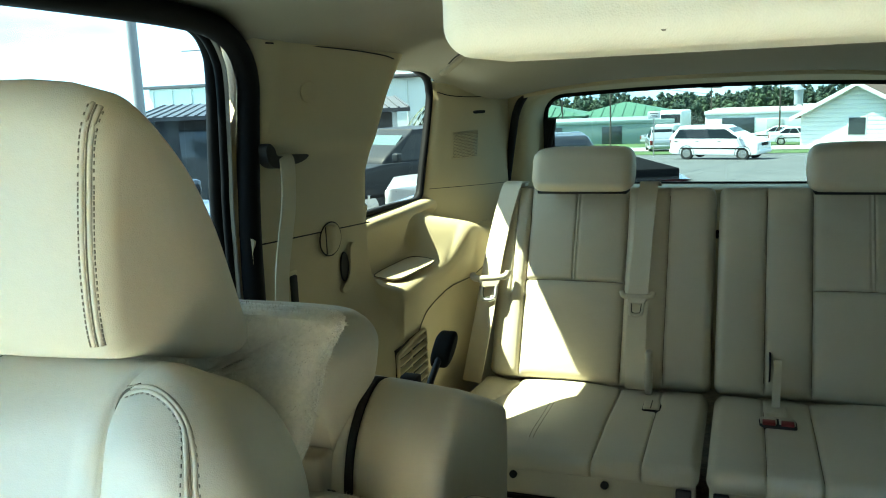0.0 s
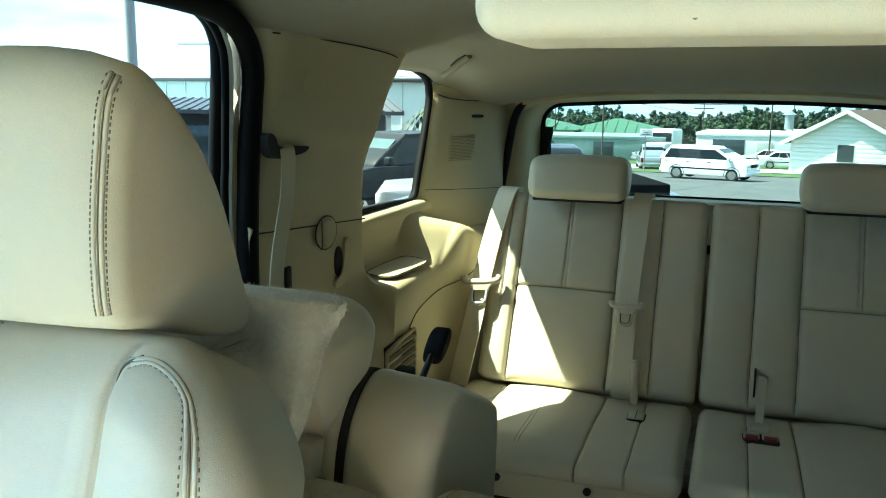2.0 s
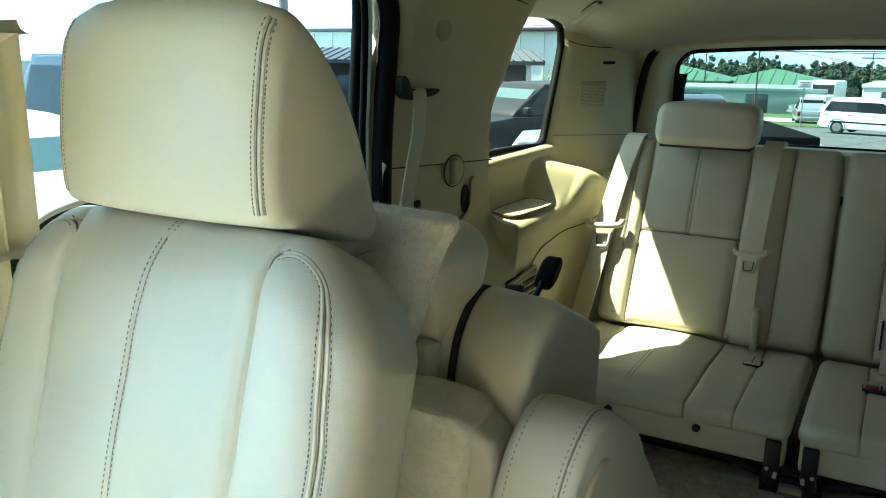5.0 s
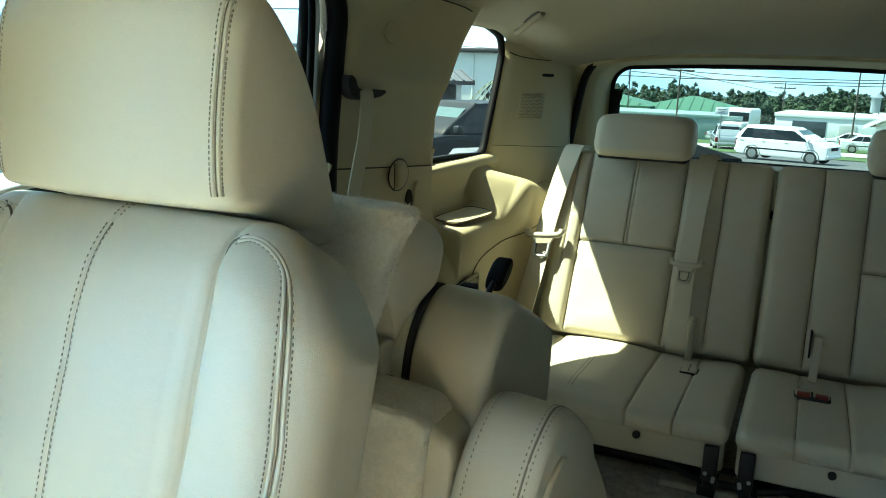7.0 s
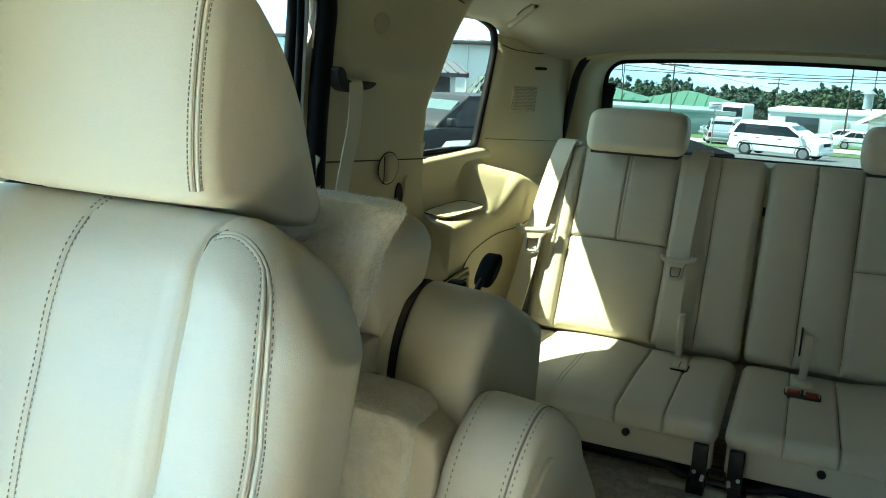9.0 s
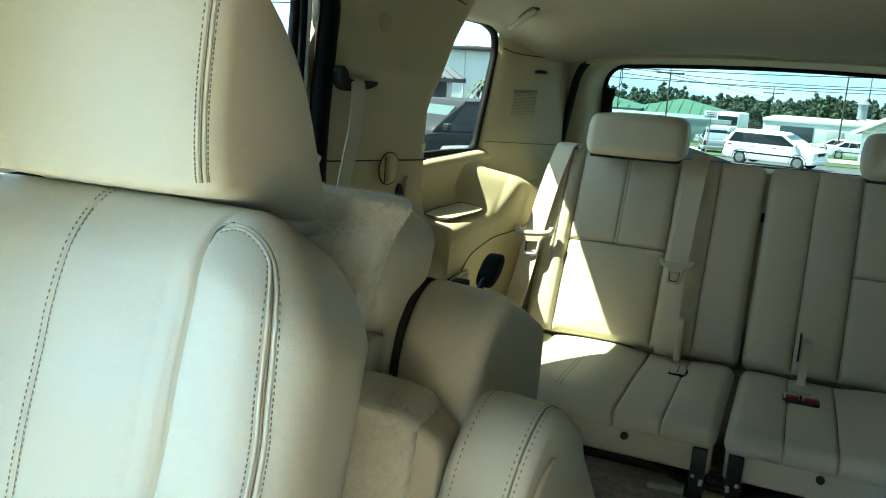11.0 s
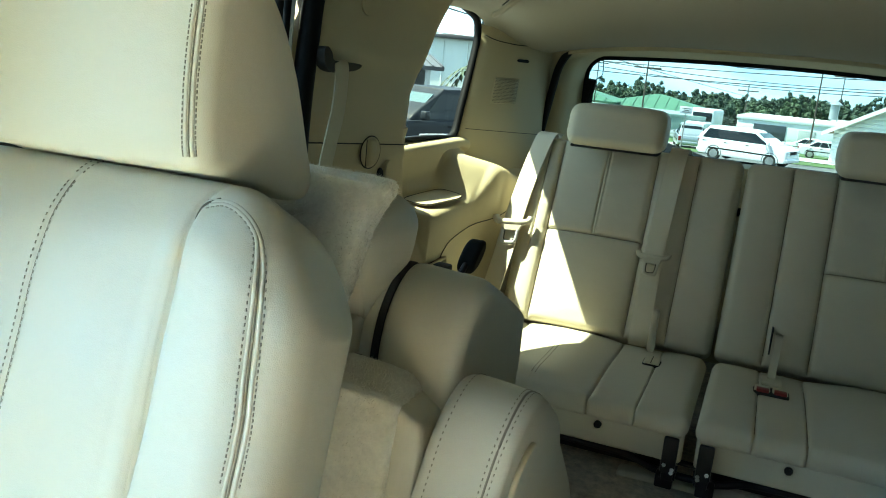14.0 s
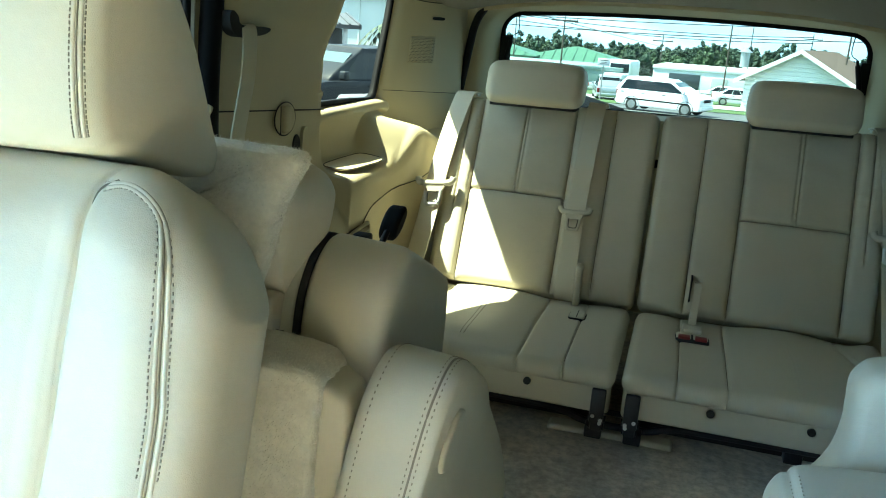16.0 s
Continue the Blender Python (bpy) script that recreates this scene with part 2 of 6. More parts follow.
def tangent(i, line):
    a, b = np.array(line[max(i - 1, 0)]), np.array(line[min(i + 1, len(line) - 1)])
    return (b - a) / max(np.linalg.norm(b - a), 1e-9)


def beside(axis):
    """Frames for ribbon(): the given axis and the way across the line."""
    axis = np.array(axis, float)

    def at(i, line):
        t = tangent(i, line)
        w = np.cross(t, axis)
        return axis, w / max(np.linalg.norm(w), 1e-9)

    return at


def ring(r, n=8, squash=1.0):
    return [(r * math.cos(2 * math.pi * i / n), squash * r * math.sin(2 * math.pi * i / n)) for i in range(n)]


def tube(line, r, n=8):
    def at(i, ln):
        t = tangent(i, ln)
        h = np.array((0, 0, 1.0)) if abs(t[2]) < 0.9 else np.array((1.0, 0, 0))
        u = np.cross(t, h)
        u /= np.linalg.norm(u)
        return u, np.cross(t, u)

    return ribbon(line, ring(r, n), at)


def step(x, a, b):
    t = np.clip((np.asarray(x, float) - a) / (b - a), 0, 1)
    return t * t * (3 - 2 * t)


def gap_to(x, z, line):
    """The distance of points (x, z) from a bent line."""
    best = np.full(np.shape(x), 1e9)
    for (ax, az), (bx, bz) in zip(line, line[1:]):
        dx, dz = bx - ax, bz - az
        t = np.clip(((x - ax) * dx + (z - az) * dz) / (dx * dx + dz * dz + 1e-12), 0, 1)
        best = np.minimum(best, np.hypot(x - ax - t * dx, z - az - t * dz))
    return best


class Soft:
    """A box with round edges on a fine lattice, whose skin is then shaped by warp(points, normals)."""

    def __init__(self, size, r, counts, warp, edge=4, extra=((), (), ())):
        self.h, self.r, self.warp = np.array(size) / 2, r, warp
        self.axes = []
        for h, n, more in zip(self.h, counts, extra):
            lo = np.linspace(-h, -h + r, edge + 1)
            mid = np.linspace(-h + r, h - r, max(n, 1) + 1)
            spots = [g + d for g in more for d in (-0.009, -0.0055, -0.003, -0.0013, 0, 0.0013, 0.003, 0.0055, 0.009)]
            mid = np.array([q for q in mid if all(abs(q - p) > 0.0008 for p in spots)])
            lines = np.sort(np.r_[lo[:-1], mid, -lo[::-1][1:], [p for p in spots if abs(p) < h - 0.001]])
            self.axes.append(lines)

    def place(self, pts):
        pts = np.atleast_2d(np.asarray(pts, float))
        inner = np.clip(pts, -(self.h - self.r), self.h - self.r)
        d = pts - inner
        n = d / np.maximum(np.linalg.norm(d, axis=1, keepdims=True), 1e-9)
        return self.warp(inner + n * self.r, n)

    def front_y(self, x, front=-1):
        """The lattice depth whose skin lies at a given x round the side edge."""
        k = min(1.0, max(0.0, abs(x) - (self.h[0] - self.r)) / self.r)
        return front * (self.h[1] - self.r + self.r * math.sqrt(1 - k * k))

    def build(self):
        ax, ay, az = self.axes
        index, pts, faces = {}, [], []

        def vid(i, j, k):
            key = (i, j, k)
            if key not in index:
                index[key] = len(pts)
                pts.append((ax[i], ay[j], az[k]))
            return index[key]

        nx, ny, nz = len(ax) - 1, len(ay) - 1, len(az) - 1
        for i in range(nx):
            for k in range(nz):
                faces.append([vid(i, 0, k), vid(i + 1, 0, k), vid(i + 1, 0, k + 1), vid(i, 0, k + 1)])
                faces.append([vid(i, ny, k), vid(i, ny, k + 1), vid(i + 1, ny, k + 1), vid(i + 1, ny, k)])
        for i in range(nx):
            for j in range(ny):
                faces.append([vid(i, j, 0), vid(i, j + 1, 0), vid(i + 1, j + 1, 0), vid(i + 1, j, 0)])
                faces.append([vid(i, j, nz), vid(i + 1, j, nz), vid(i + 1, j + 1, nz), vid(i, j + 1, nz)])
        for j in range(ny):
            for k in range(nz):
                faces.append([vid(0, j, k), vid(0, j, k + 1), vid(0, j + 1, k + 1), vid(0, j + 1, k)])
                faces.append([vid(nx, j, k), vid(nx, j + 1, k), vid(nx, j + 1, k + 1), vid(nx, j, k + 1)])
        return self.place(pts), faces


def slab(profile, a, b, r, bulge=0.0):
    """A pad whose outline is a closed profile of (y, z), from x = a to x = b, with edges rounded by r and cushioned end faces."""
    prof = np.array(profile, float)
    c = prof.mean(0)
    size = np.linalg.norm(prof - c, axis=1).mean()
    rows, ins = [], [0.08, 0.3, 0.55, 0.8]
    for f in ins:
        rows.append((a - bulge * (1 - f * f), f * (1 - r / size)))
    for k in range(7):
        t = k / 6 * math.pi / 2
        rows.append((a + r * (1 - math.cos(t)), 1 - r / size * (1 - math.sin(t))))
    for k in range(1, 8):
        rows.append((a + r + (b - a - 2 * r) * k / 8, 1))
    for k in range(7):
        t = (6 - k) / 6 * math.pi / 2
        rows.append((b - r * (1 - math.cos(t)), 1 - r / size * (1 - math.sin(t))))
    for f in reversed(ins):
        rows.append((b + bulge * (1 - f * f), f * (1 - r / size)))
    verts, faces, n = [], [], len(prof)
    for x, s in rows:
        verts += [(x, *(c + (p - c) * s)) for p in prof]
    for i in range(len(rows) - 1):
        for j in range(n):
            faces.append((i * n + j, i * n + (j + 1) % n, (i + 1) * n + (j + 1) % n, (i + 1) * n + j))
    faces += [tuple(range(n))[::-1], tuple(range((len(rows) - 1) * n, len(rows) * n))]
    return np.array(verts), faces


def stitches(spots, normals, ways, length=0.0030, r=0.0007):
    """Short thread dashes lying on a skin."""
    verts, faces = [], []
    for p, n, w in zip(spots, normals, ways):
        s = np.cross(n, w)
        b = len(verts)
        for e, f in ((-1, 0.2), (-0.6, 1), (0.6, 1), (1, 0.2)):
            q = p + w * e * length / 2
            verts += [q + s * r, q + n * r * 1.3 * f, q - s * r]
        for k in range(3):
            o = b + 3 * k
            faces += [(o, o + 1, o + 4, o + 3), (o + 1, o + 2, o + 5, o + 4)]
    return verts, faces


def sew(name, shape, line, offsets, parent, pitch=0.0056, front=-1, label="stitching with its thread darkened for the shade of the notches"):
    """Rows of stitches along a line of (x, z) on the front skin of a Soft shape."""
    line = [np.array(p, float) for p in line]
    run = [0.0]
    for p, q in zip(line, line[1:]):
        run.append(run[-1] + np.linalg.norm(q - p))
    spots, normals, ways = [], [], []
    for off in offsets:
        for d in np.arange(pitch / 2, run[-1], pitch):
            i = min(np.searchsorted(run, d), len(line) - 1)
            a, b = line[i - 1], line[i]
            w = (b - a) / max(np.linalg.norm(b - a), 1e-9)
            p = a + w * (d - run[i - 1]) + np.array((-w[1], w[0])) * off
            q = p + w * 0.001
            e = p + np.array((-w[1], w[0])) * 0.001
            A, B, C = shape.place([(g[0], shape.front_y(g[0], front), g[1]) for g in (p, q, e)])
            way, side = B - A, C - A
            way /= max(np.linalg.norm(way), 1e-9)
            nn = np.cross(side, way)
            nn /= max(np.linalg.norm(nn), 1e-9)
            if nn[1] * front < 0:
                nn = -nn
            spots.append(A + nn * 0.0005), normals.append(nn), ways.append(way)
    v, f = stitches(spots, normals, ways)
    return mesh(name, v, f, THREAD, parent, label, smooth=False)


def line_in(name, shape, line, r, mat, parent, label="", front=-1, out=0.0004):
    """A thin seam line lying on the front skin of a Soft shape."""
    dense = []
    for p, q in zip(line, line[1:]):
        k = max(1, int(math.hypot(q[0] - p[0], q[1] - p[1]) / 0.008))
        dense += [(p[0] + (q[0] - p[0]) * i / k, p[1] + (q[1] - p[1]) * i / k) for i in range(k)]
    pts = shape.place([(x, shape.front_y(x, front), z) for x, z in dense])
    v, f = tube([p + np.array((0, -out, 0)) for p in pts], r, 5)
    return mesh(name, v, f, mat, parent, label)


def shifted(line, d):
    """A flat line moved sideways by d."""
    out = []
    for i, p in enumerate(line):
        a, b = np.array(line[max(i - 1, 0)]), np.array(line[min(i + 1, len(line) - 1)])
        w = (b - a) / max(np.linalg.norm(b - a), 1e-9)
        out.append((p[0] - w[1] * d, p[1] + w[0] * d))
    return out


# ---- the car's shell ----
def roof_z(x, y):
    side = float(step(abs(x), 0.60, 0.79))
    return 1.318 - (0.008 + 0.060 * float(step(y, 1.26, 1.40))) * (abs(x) / 0.74) ** 3 - 0.128 * float(step(y, 1.95 + 0.38 * side, 2.75)) - 0.05 * float(step(-y, 0.0, 0.7))


def headliner():
    xs, ys = np.linspace(-0.815, 0.815, 47), np.linspace(-0.26, 2.75, 80)
    v, f = [], []
    for up in (0, 0.025):
        v += [(x, y, roof_z(x, y) + up) for y in ys for x in xs]
    n, k = len(xs), len(xs) * len(ys)
    for j in range(len(ys) - 1):
        for i in range(n - 1):
            a = j * n + i
            f += [(a, a + 1, a + n + 1, a + n), (k + a, k + a + n, k + a + n + 1, k + a + 1)]
    edge = [j * n for j in range(len(ys))] + [(len(ys) - 1) * n + i for i in range(1, n)] + [j * n + n - 1 for j in range(len(ys) - 2, -1, -1)] + list(range(n - 2, 0, -1))
    for a, b in zip(edge, edge[1:] + edge[:1]):
        f.append((a, b, b + k, a + k))
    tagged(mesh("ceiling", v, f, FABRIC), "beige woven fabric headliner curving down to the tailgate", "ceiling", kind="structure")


headliner()
part("roof_panel", block((-0.84, -0.3, 1.35), (0.84, 2.92, 1.38), 0.01), CARPAINT_K)
tagged(bpy.data.objects["roof_panel"], "black painted steel roof panel above the headliner", "car roof", kind="structure")
part("floor", block((-0.82, -1.3, 0.1), (0.82, 3.0, 0.18), 0.0), FLOORCARPET)
tagged(bpy.data.objects["floor"], "beige loop carpet on the cabin floor", "floor", kind="structure")


def quarter_profile(y):
    """Half-width and height of the lower side trim at y."""
    zs = [0.16, 0.3, 0.42, 0.52, 0.6, 0.66, 0.71, 0.755, 0.80, 0.84, 0.87, 0.90, 0.925, 0.926]
    b = 0.075 * float(step(y, 1.42, 1.72))
    pillar = [(0.735 - b * (1 - float(step(z, 0.60, 0.76))), z) for z in zs[:-1]] + [(0.80, 0.926)]
    h = float(step(y, 2.075, 2.225))
    zi = 0.722 + 0.010 * float(step(y, 2.05, 2.4))
    hz = h * (1 - 0.75 * float(step(y, 2.225, 2.48)))
    vi = 0.664 - 0.032 * h
    top = [(vi, zi - 0.055 + 0.040 * hz), (vi + 0.001, zi - 0.028 + 0.056 * hz), (vi + 0.008, zi - 0.010 + 0.068 * hz), (vi + 0.024, zi + 0.000 + 0.074 * hz),
           (vi + 0.054, zi + 0.005 + 0.078 * hz), (0.748, zi + 0.013 + 0.080 * hz), (0.785, zi + 0.018 + 0.083 * hz)]
    shelf = [(vi, 0.16), (vi, 0.35), (vi, 0.55)] + top + [(0.803, max(0.775, zi + 0.024 + 0.096 * hz)), (0.792, 0.836), (0.803, 0.858), (0.845, 0.866)]
    t = float(step(y, 1.765, 1.80))
    return [((1 - t) * p[0] + t * q[0], (1 - t) * p[1] + t * q[1]) for p, q in zip(pillar, shelf)]


def set_back(s, p):
    """The rear of the side trim stands further out and back, beyond the third-row cushion."""
    eye = np.array((s * -0.057, 0.025, 1.08))
    k = 0.042 * float(step(p[1], 1.86, 2.02) * step(-p[1], -2.62, -2.38) * np.clip((0.80 - abs(p[0])) / 0.13, 0, 1))
    return tuple(eye + (1 + k) * (np.array(p) - eye))


def quarter_trim(s, side):
    ys = np.r_[np.linspace(1.305, 1.70, 16), np.linspace(1.72, 1.82, 14), np.linspace(1.84, 2.03, 10), np.linspace(2.04, 2.2, 16), np.linspace(2.22, 2.74, 16)]
    v, f = [], []
    rows = []
    for y in ys:
        p = smooth_line(quarter_profile(y), 4)
        rows.append([set_back(s, (s * q[0], y, q[1])) for q in p] + [(s * 0.85, y, p[-1][1]), (s * 0.85, y, 0.16)])
    n = len(rows[0])
    for r in rows:
        v += r
    for i in range(len(rows) - 1):
        for j in range(n):
            f.append((i * n + j, i * n + (j + 1) % n, (i + 1) * n + (j + 1) % n, (i + 1) * n + j))
    f += [tuple(range(n))[::-1], tuple(range((len(rows) - 1) * n, len(rows) * n))]
    e = thing("trim_quarter_" + side, "beige moulded plastic quarter trim with a storage shelf over the wheel arch", "car trim", kind="structure")
    mesh("moulding", v, f, PLASTIC, e, sharp=50)
    # lid line, mat, vent grille
    line = smooth_line([(1.825, 0.30), (1.83, 0.45), (1.85, 0.56), (1.90, 0.62), (2.0, 0.645), (2.31, 0.67)], 8)
    vv, ff = tube([set_back(s, (s * (quarter_profile(y)[2][0] - 0.0006), y, z)) for y, z in line], 0.0014, 6)
    mesh("seam", vv, ff, SHADE, e)
    mat_line = smooth_line([(0.700, 1.85), (0.688, 1.95), (0.684, 2.03), (0.70, 2.072), (0.755, 2.075), (0.765, 2.0), (0.765, 1.86), (0.74, 1.835)], 6, True)
    bm = bmesh.new()
    fc = bm.faces.new([bm.verts.new(set_back(s, (s * a, y, 0.734 + 0.10 * (a - 0.73)))) for a, y in mat_line])
    ex = bmesh.ops.extrude_face_region(bm, geom=[fc])
    bmesh.ops.translate(bm, vec=(0, 0, 0.003), verts=[g for g in ex["geom"] if isinstance(g, bmesh.types.BMVert)])
    bmesh.ops.recalc_face_normals(bm, faces=bm.faces)
    part("shelf_mat", bm, PLASTIC, e, "beige rubber mat with a dark edge line")
    vv, ff = tube([set_back(s, (s * a, y, 0.737 + 0.10 * (a - 0.73))) for a, y in mat_line + mat_line[:1]], 0.0012, 5)
    mesh("mat_edge", vv, ff, SHADE, e)
    return e


def c_pillar(s, side):
    """Upper pillar trim between the rear door and the quarter window."""
    e = thing("trim_pillar_" + side, "beige plastic pillar trim with a belt slot and a round plug", "car trim", kind="structure")
    zs = np.linspace(0.889, 1.30, 38)
    v, f = [], []
    m = 24
    for z in zs:
        y0 = 1.308 + 0.05 * float(step(z, 0.94, 1.19))
        y1 = 1.775 + 0.012 * float(step(z, 0.9, 1.0)) + 0.205 * max(0, (z - 1.0) / 0.255) ** 1.05
        row = []
        for i in range(m + 1):
            t = i / m
            y = y0 + (y1 - y0) * t
            edge = 0.03 * ((1 - min(1, t / 0.06)) ** 2 + (1 - min(1, (1 - t) / 0.06)) ** 2)
            lift = 0.012 * float(step(z, 1.04, 1.075)) * float(step(y, 1.33, 1.37)) * (1 - 0.6 * t)
            foot = 0.914 - 0.066 * (y - 1.305)
            zz = foot + (z - 0.889) * (1.265 - foot) / 0.376
            row.append((s * (0.730 + edge - lift - 0.02 * float(step(z, 1.15, 1.3))), y, zz))
        row += [(s * 0.81, y1, row[-1][2]), (s * 0.81, y0, row[0][2])]
        v += row
    n = m + 3
    for i in range(len(zs) - 1):
        for j in range(n):
            f.append((i * n + j, i * n + (j + 1) % n, (i + 1) * n + (j + 1) % n, (i + 1) * n + j))
    f += [tuple(range(n))[::-1], tuple(range((len(zs) - 1) * n, len(zs) * n))]
    mesh("moulding", v, f, PLASTIC, e, sharp=50)
    vv, ff = tube([(s * 0.7318, y, 0.9125 - 0.066 * (y - 1.305)) for y in np.linspace(1.31, 1.772, 10)], 0.0016, 6)
    mesh("seam", vv, ff, SHADE, e)
    if s > 0:
        return e
    # belt slot, plug, button, knob, pocket
    slot = [(1.338, 1.080), (1.350, 1.086), (1.366, 1.076), (1.378, 1.062), (1.45, 1.060), (1.484, 1.056), (1.46, 1.046), (1.41, 1.042), (1.38, 1.040), (1.355, 1.045), (1.340, 1.06)]
    bm = bmesh.new()
    fc = bm.faces.new([bm.verts.new((-0.712, y, z)) for y, z in smooth_line(slot, 4, True)])
    ex = bmesh.ops.extrude_face_region(bm, geom=[fc])
    bmesh.ops.translate(bm, vec=(-0.025, 0, 0), verts=[g for g in ex["geom"] if isinstance(g, bmesh.types.BMVert)])
    bmesh.ops.recalc_face_normals(bm, faces=bm.faces)
    part("belt_slot", bm, SHADE, e, "black belt guide slot")
    prof = [(1.51 + 0.032 * math.cos(a), 1.173 + 0.021 * math.sin(a)) for a in np.linspace(0, 2 * math.pi, 40)[:-1]]
    vv, ff = slab(prof, -0.722, -0.7155, 0.002)
    mesh("plug", vv, ff, PLASTIC, e)
    return e


def knob_and_pocket():
    e = bpy.data.objects["trim_quarter_passenger"]
    prof = [(1.580 + 0.044 * math.cos(a), 0.877 + 0.033 * math.sin(a)) for a in np.linspace(0, 2 * math.pi, 40)[:-1]]
    vv, ff = slab(prof, -0.745, -0.7275, 0.001)
    k = mesh("belt_stop", vv, ff, PLASTIC, e, "round beige belt holder")
    vv, ff = tube([(-0.7292, 1.580 + 0.0452 * math.cos(a), 0.877 + 0.0342 * math.sin(a)) for a in np.linspace(0, 2 * math.pi, 41)], 0.0015, 6)
    mesh("ring_gap", vv, ff, SHADE, e, "dark gap round the belt holder")
    part("slot", block((-0.731, 1.5565, 0.845), (-0.7268, 1.5605, 0.905), 0.001), SHADE, e)
    part("grip", block((-0.735, 1.562, 0.848), (-0.718, 1.592, 0.906), 0.008, 3), PLASTIC, e)
    prof = smooth_line([(1.665, 0.845), (1.685, 0.85), (1.69, 0.82), (1.683, 0.78), (1.66, 0.755), (1.625, 0.752), (1.62, 0.765), (1.645, 0.775), (1.658, 0.80)], 5, True)
    vv, ff = slab(prof, -0.737, -0.7275, 0.002)
    mesh("pocket_lip", vv, ff, PLASTIC, e)
    prof = [(1.642 + 0.018 * math.cos(a), 0.806 + 0.032 * math.sin(a)) for a in np.linspace(0, 2 * math.pi, 30)[:-1]]
    vv, ff = slab(prof, -0.737, -0.7315, 0.001)
    mesh("pocket", vv, ff, BLACK, e, "dark finger recess")
    part("switch_frame", block((-0.74, 1.407, 0.762), (-0.7325, 1.447, 0.842), 0.004), PLASTIC, e)
    part("seat_switch", block((-0.74, 1.415, 0.772), (-0.728, 1.439, 0.834), 0.004), BLACK, e, "black rocker switch for the folding seat")
    # vent grille in the wheel arch face
    y0, y1, z0, z1 = 1.715, 1.895, 0.40, 0.60

    def xg(y):
        return -quarter_profile(y)[2][0]

    g = thing("vent_grille", "beige slatted air vent in the wheel arch trim", "vent")
    back = [(xg(y0) - 0.002, y0, z0), (xg(y1) - 0.002, y1, z0), (xg(y1) - 0.002, y1, z1), (xg(y0) - 0.002, y0, z1)]
    bm = bmesh.new()
    fc = bm.faces.new([bm.verts.new((p[0] + 0.006, p[1], p[2])) for p in back])
    ex = bmesh.ops.extrude_face_region(bm, geom=[fc])
    bmesh.ops.translate(bm, vec=(-0.01, 0, 0), verts=[q for q in ex["geom"] if isinstance(q, bmesh.types.BMVert)])
    bmesh.ops.recalc_face_normals(bm, faces=bm.faces)
    part("backing", bm, SHADE, g, smooth=False)
    loop = smooth_line([(y0, z0 + 0.02), (y0 + 0.003, z0 + 0.005), (y0 + 0.02, z0), (y1 - 0.02, z0), (y1 - 0.003, z0 + 0.005), (y1, z0 + 0.02), (y1, z1 - 0.02), (y1 - 0.003, z1 - 0.004), (y1 - 0.02, z1), (y0 + 0.02, z1 - 0.008), (y0 + 0.004, z1 - 0.014), (y0, z1 - 0.03)], 3, True)
    vv, ff = ribbon([(xg(y) + 0.008, y, z) for y, z in loop], ring(0.005, 6), beside((1, 0, 0)), closed=True)
    mesh("frame", vv, ff, PLASTIC, g)
    for k in range(10):
        z = z0 + 0.012 + k * (z1 - z0 - 0.02) / 9.3
        vv, ff = ribbon([(xg(y) + 0.008, y, z) for y in np.linspace(y0, y1, 8)], [(-0.006, -0.005), (0.005, 0.001), (0.006, 0.004), (-0.004, -0.001)], beside((1, 0, 0)))
        mesh("slat", vv, ff, PLASTIC, g, smooth=False)
    vv, ff = ribbon([(xg((y0 + y1) / 2) + 0.006, (y0 + y1) / 2, z) for z in (z0, z1)], [(-0.003, -0.002), (0.003, -0.002), (0.003, 0.002), (-0.003, 0.002)], beside((1, 0, 0)))
    mesh("divider", vv, ff, PLASTIC, g, smooth=False)


def window_edge_y(z):
    """The slanted rear edge of the quarter window."""
    return 2.340 + (z - 0.868) * 0.40


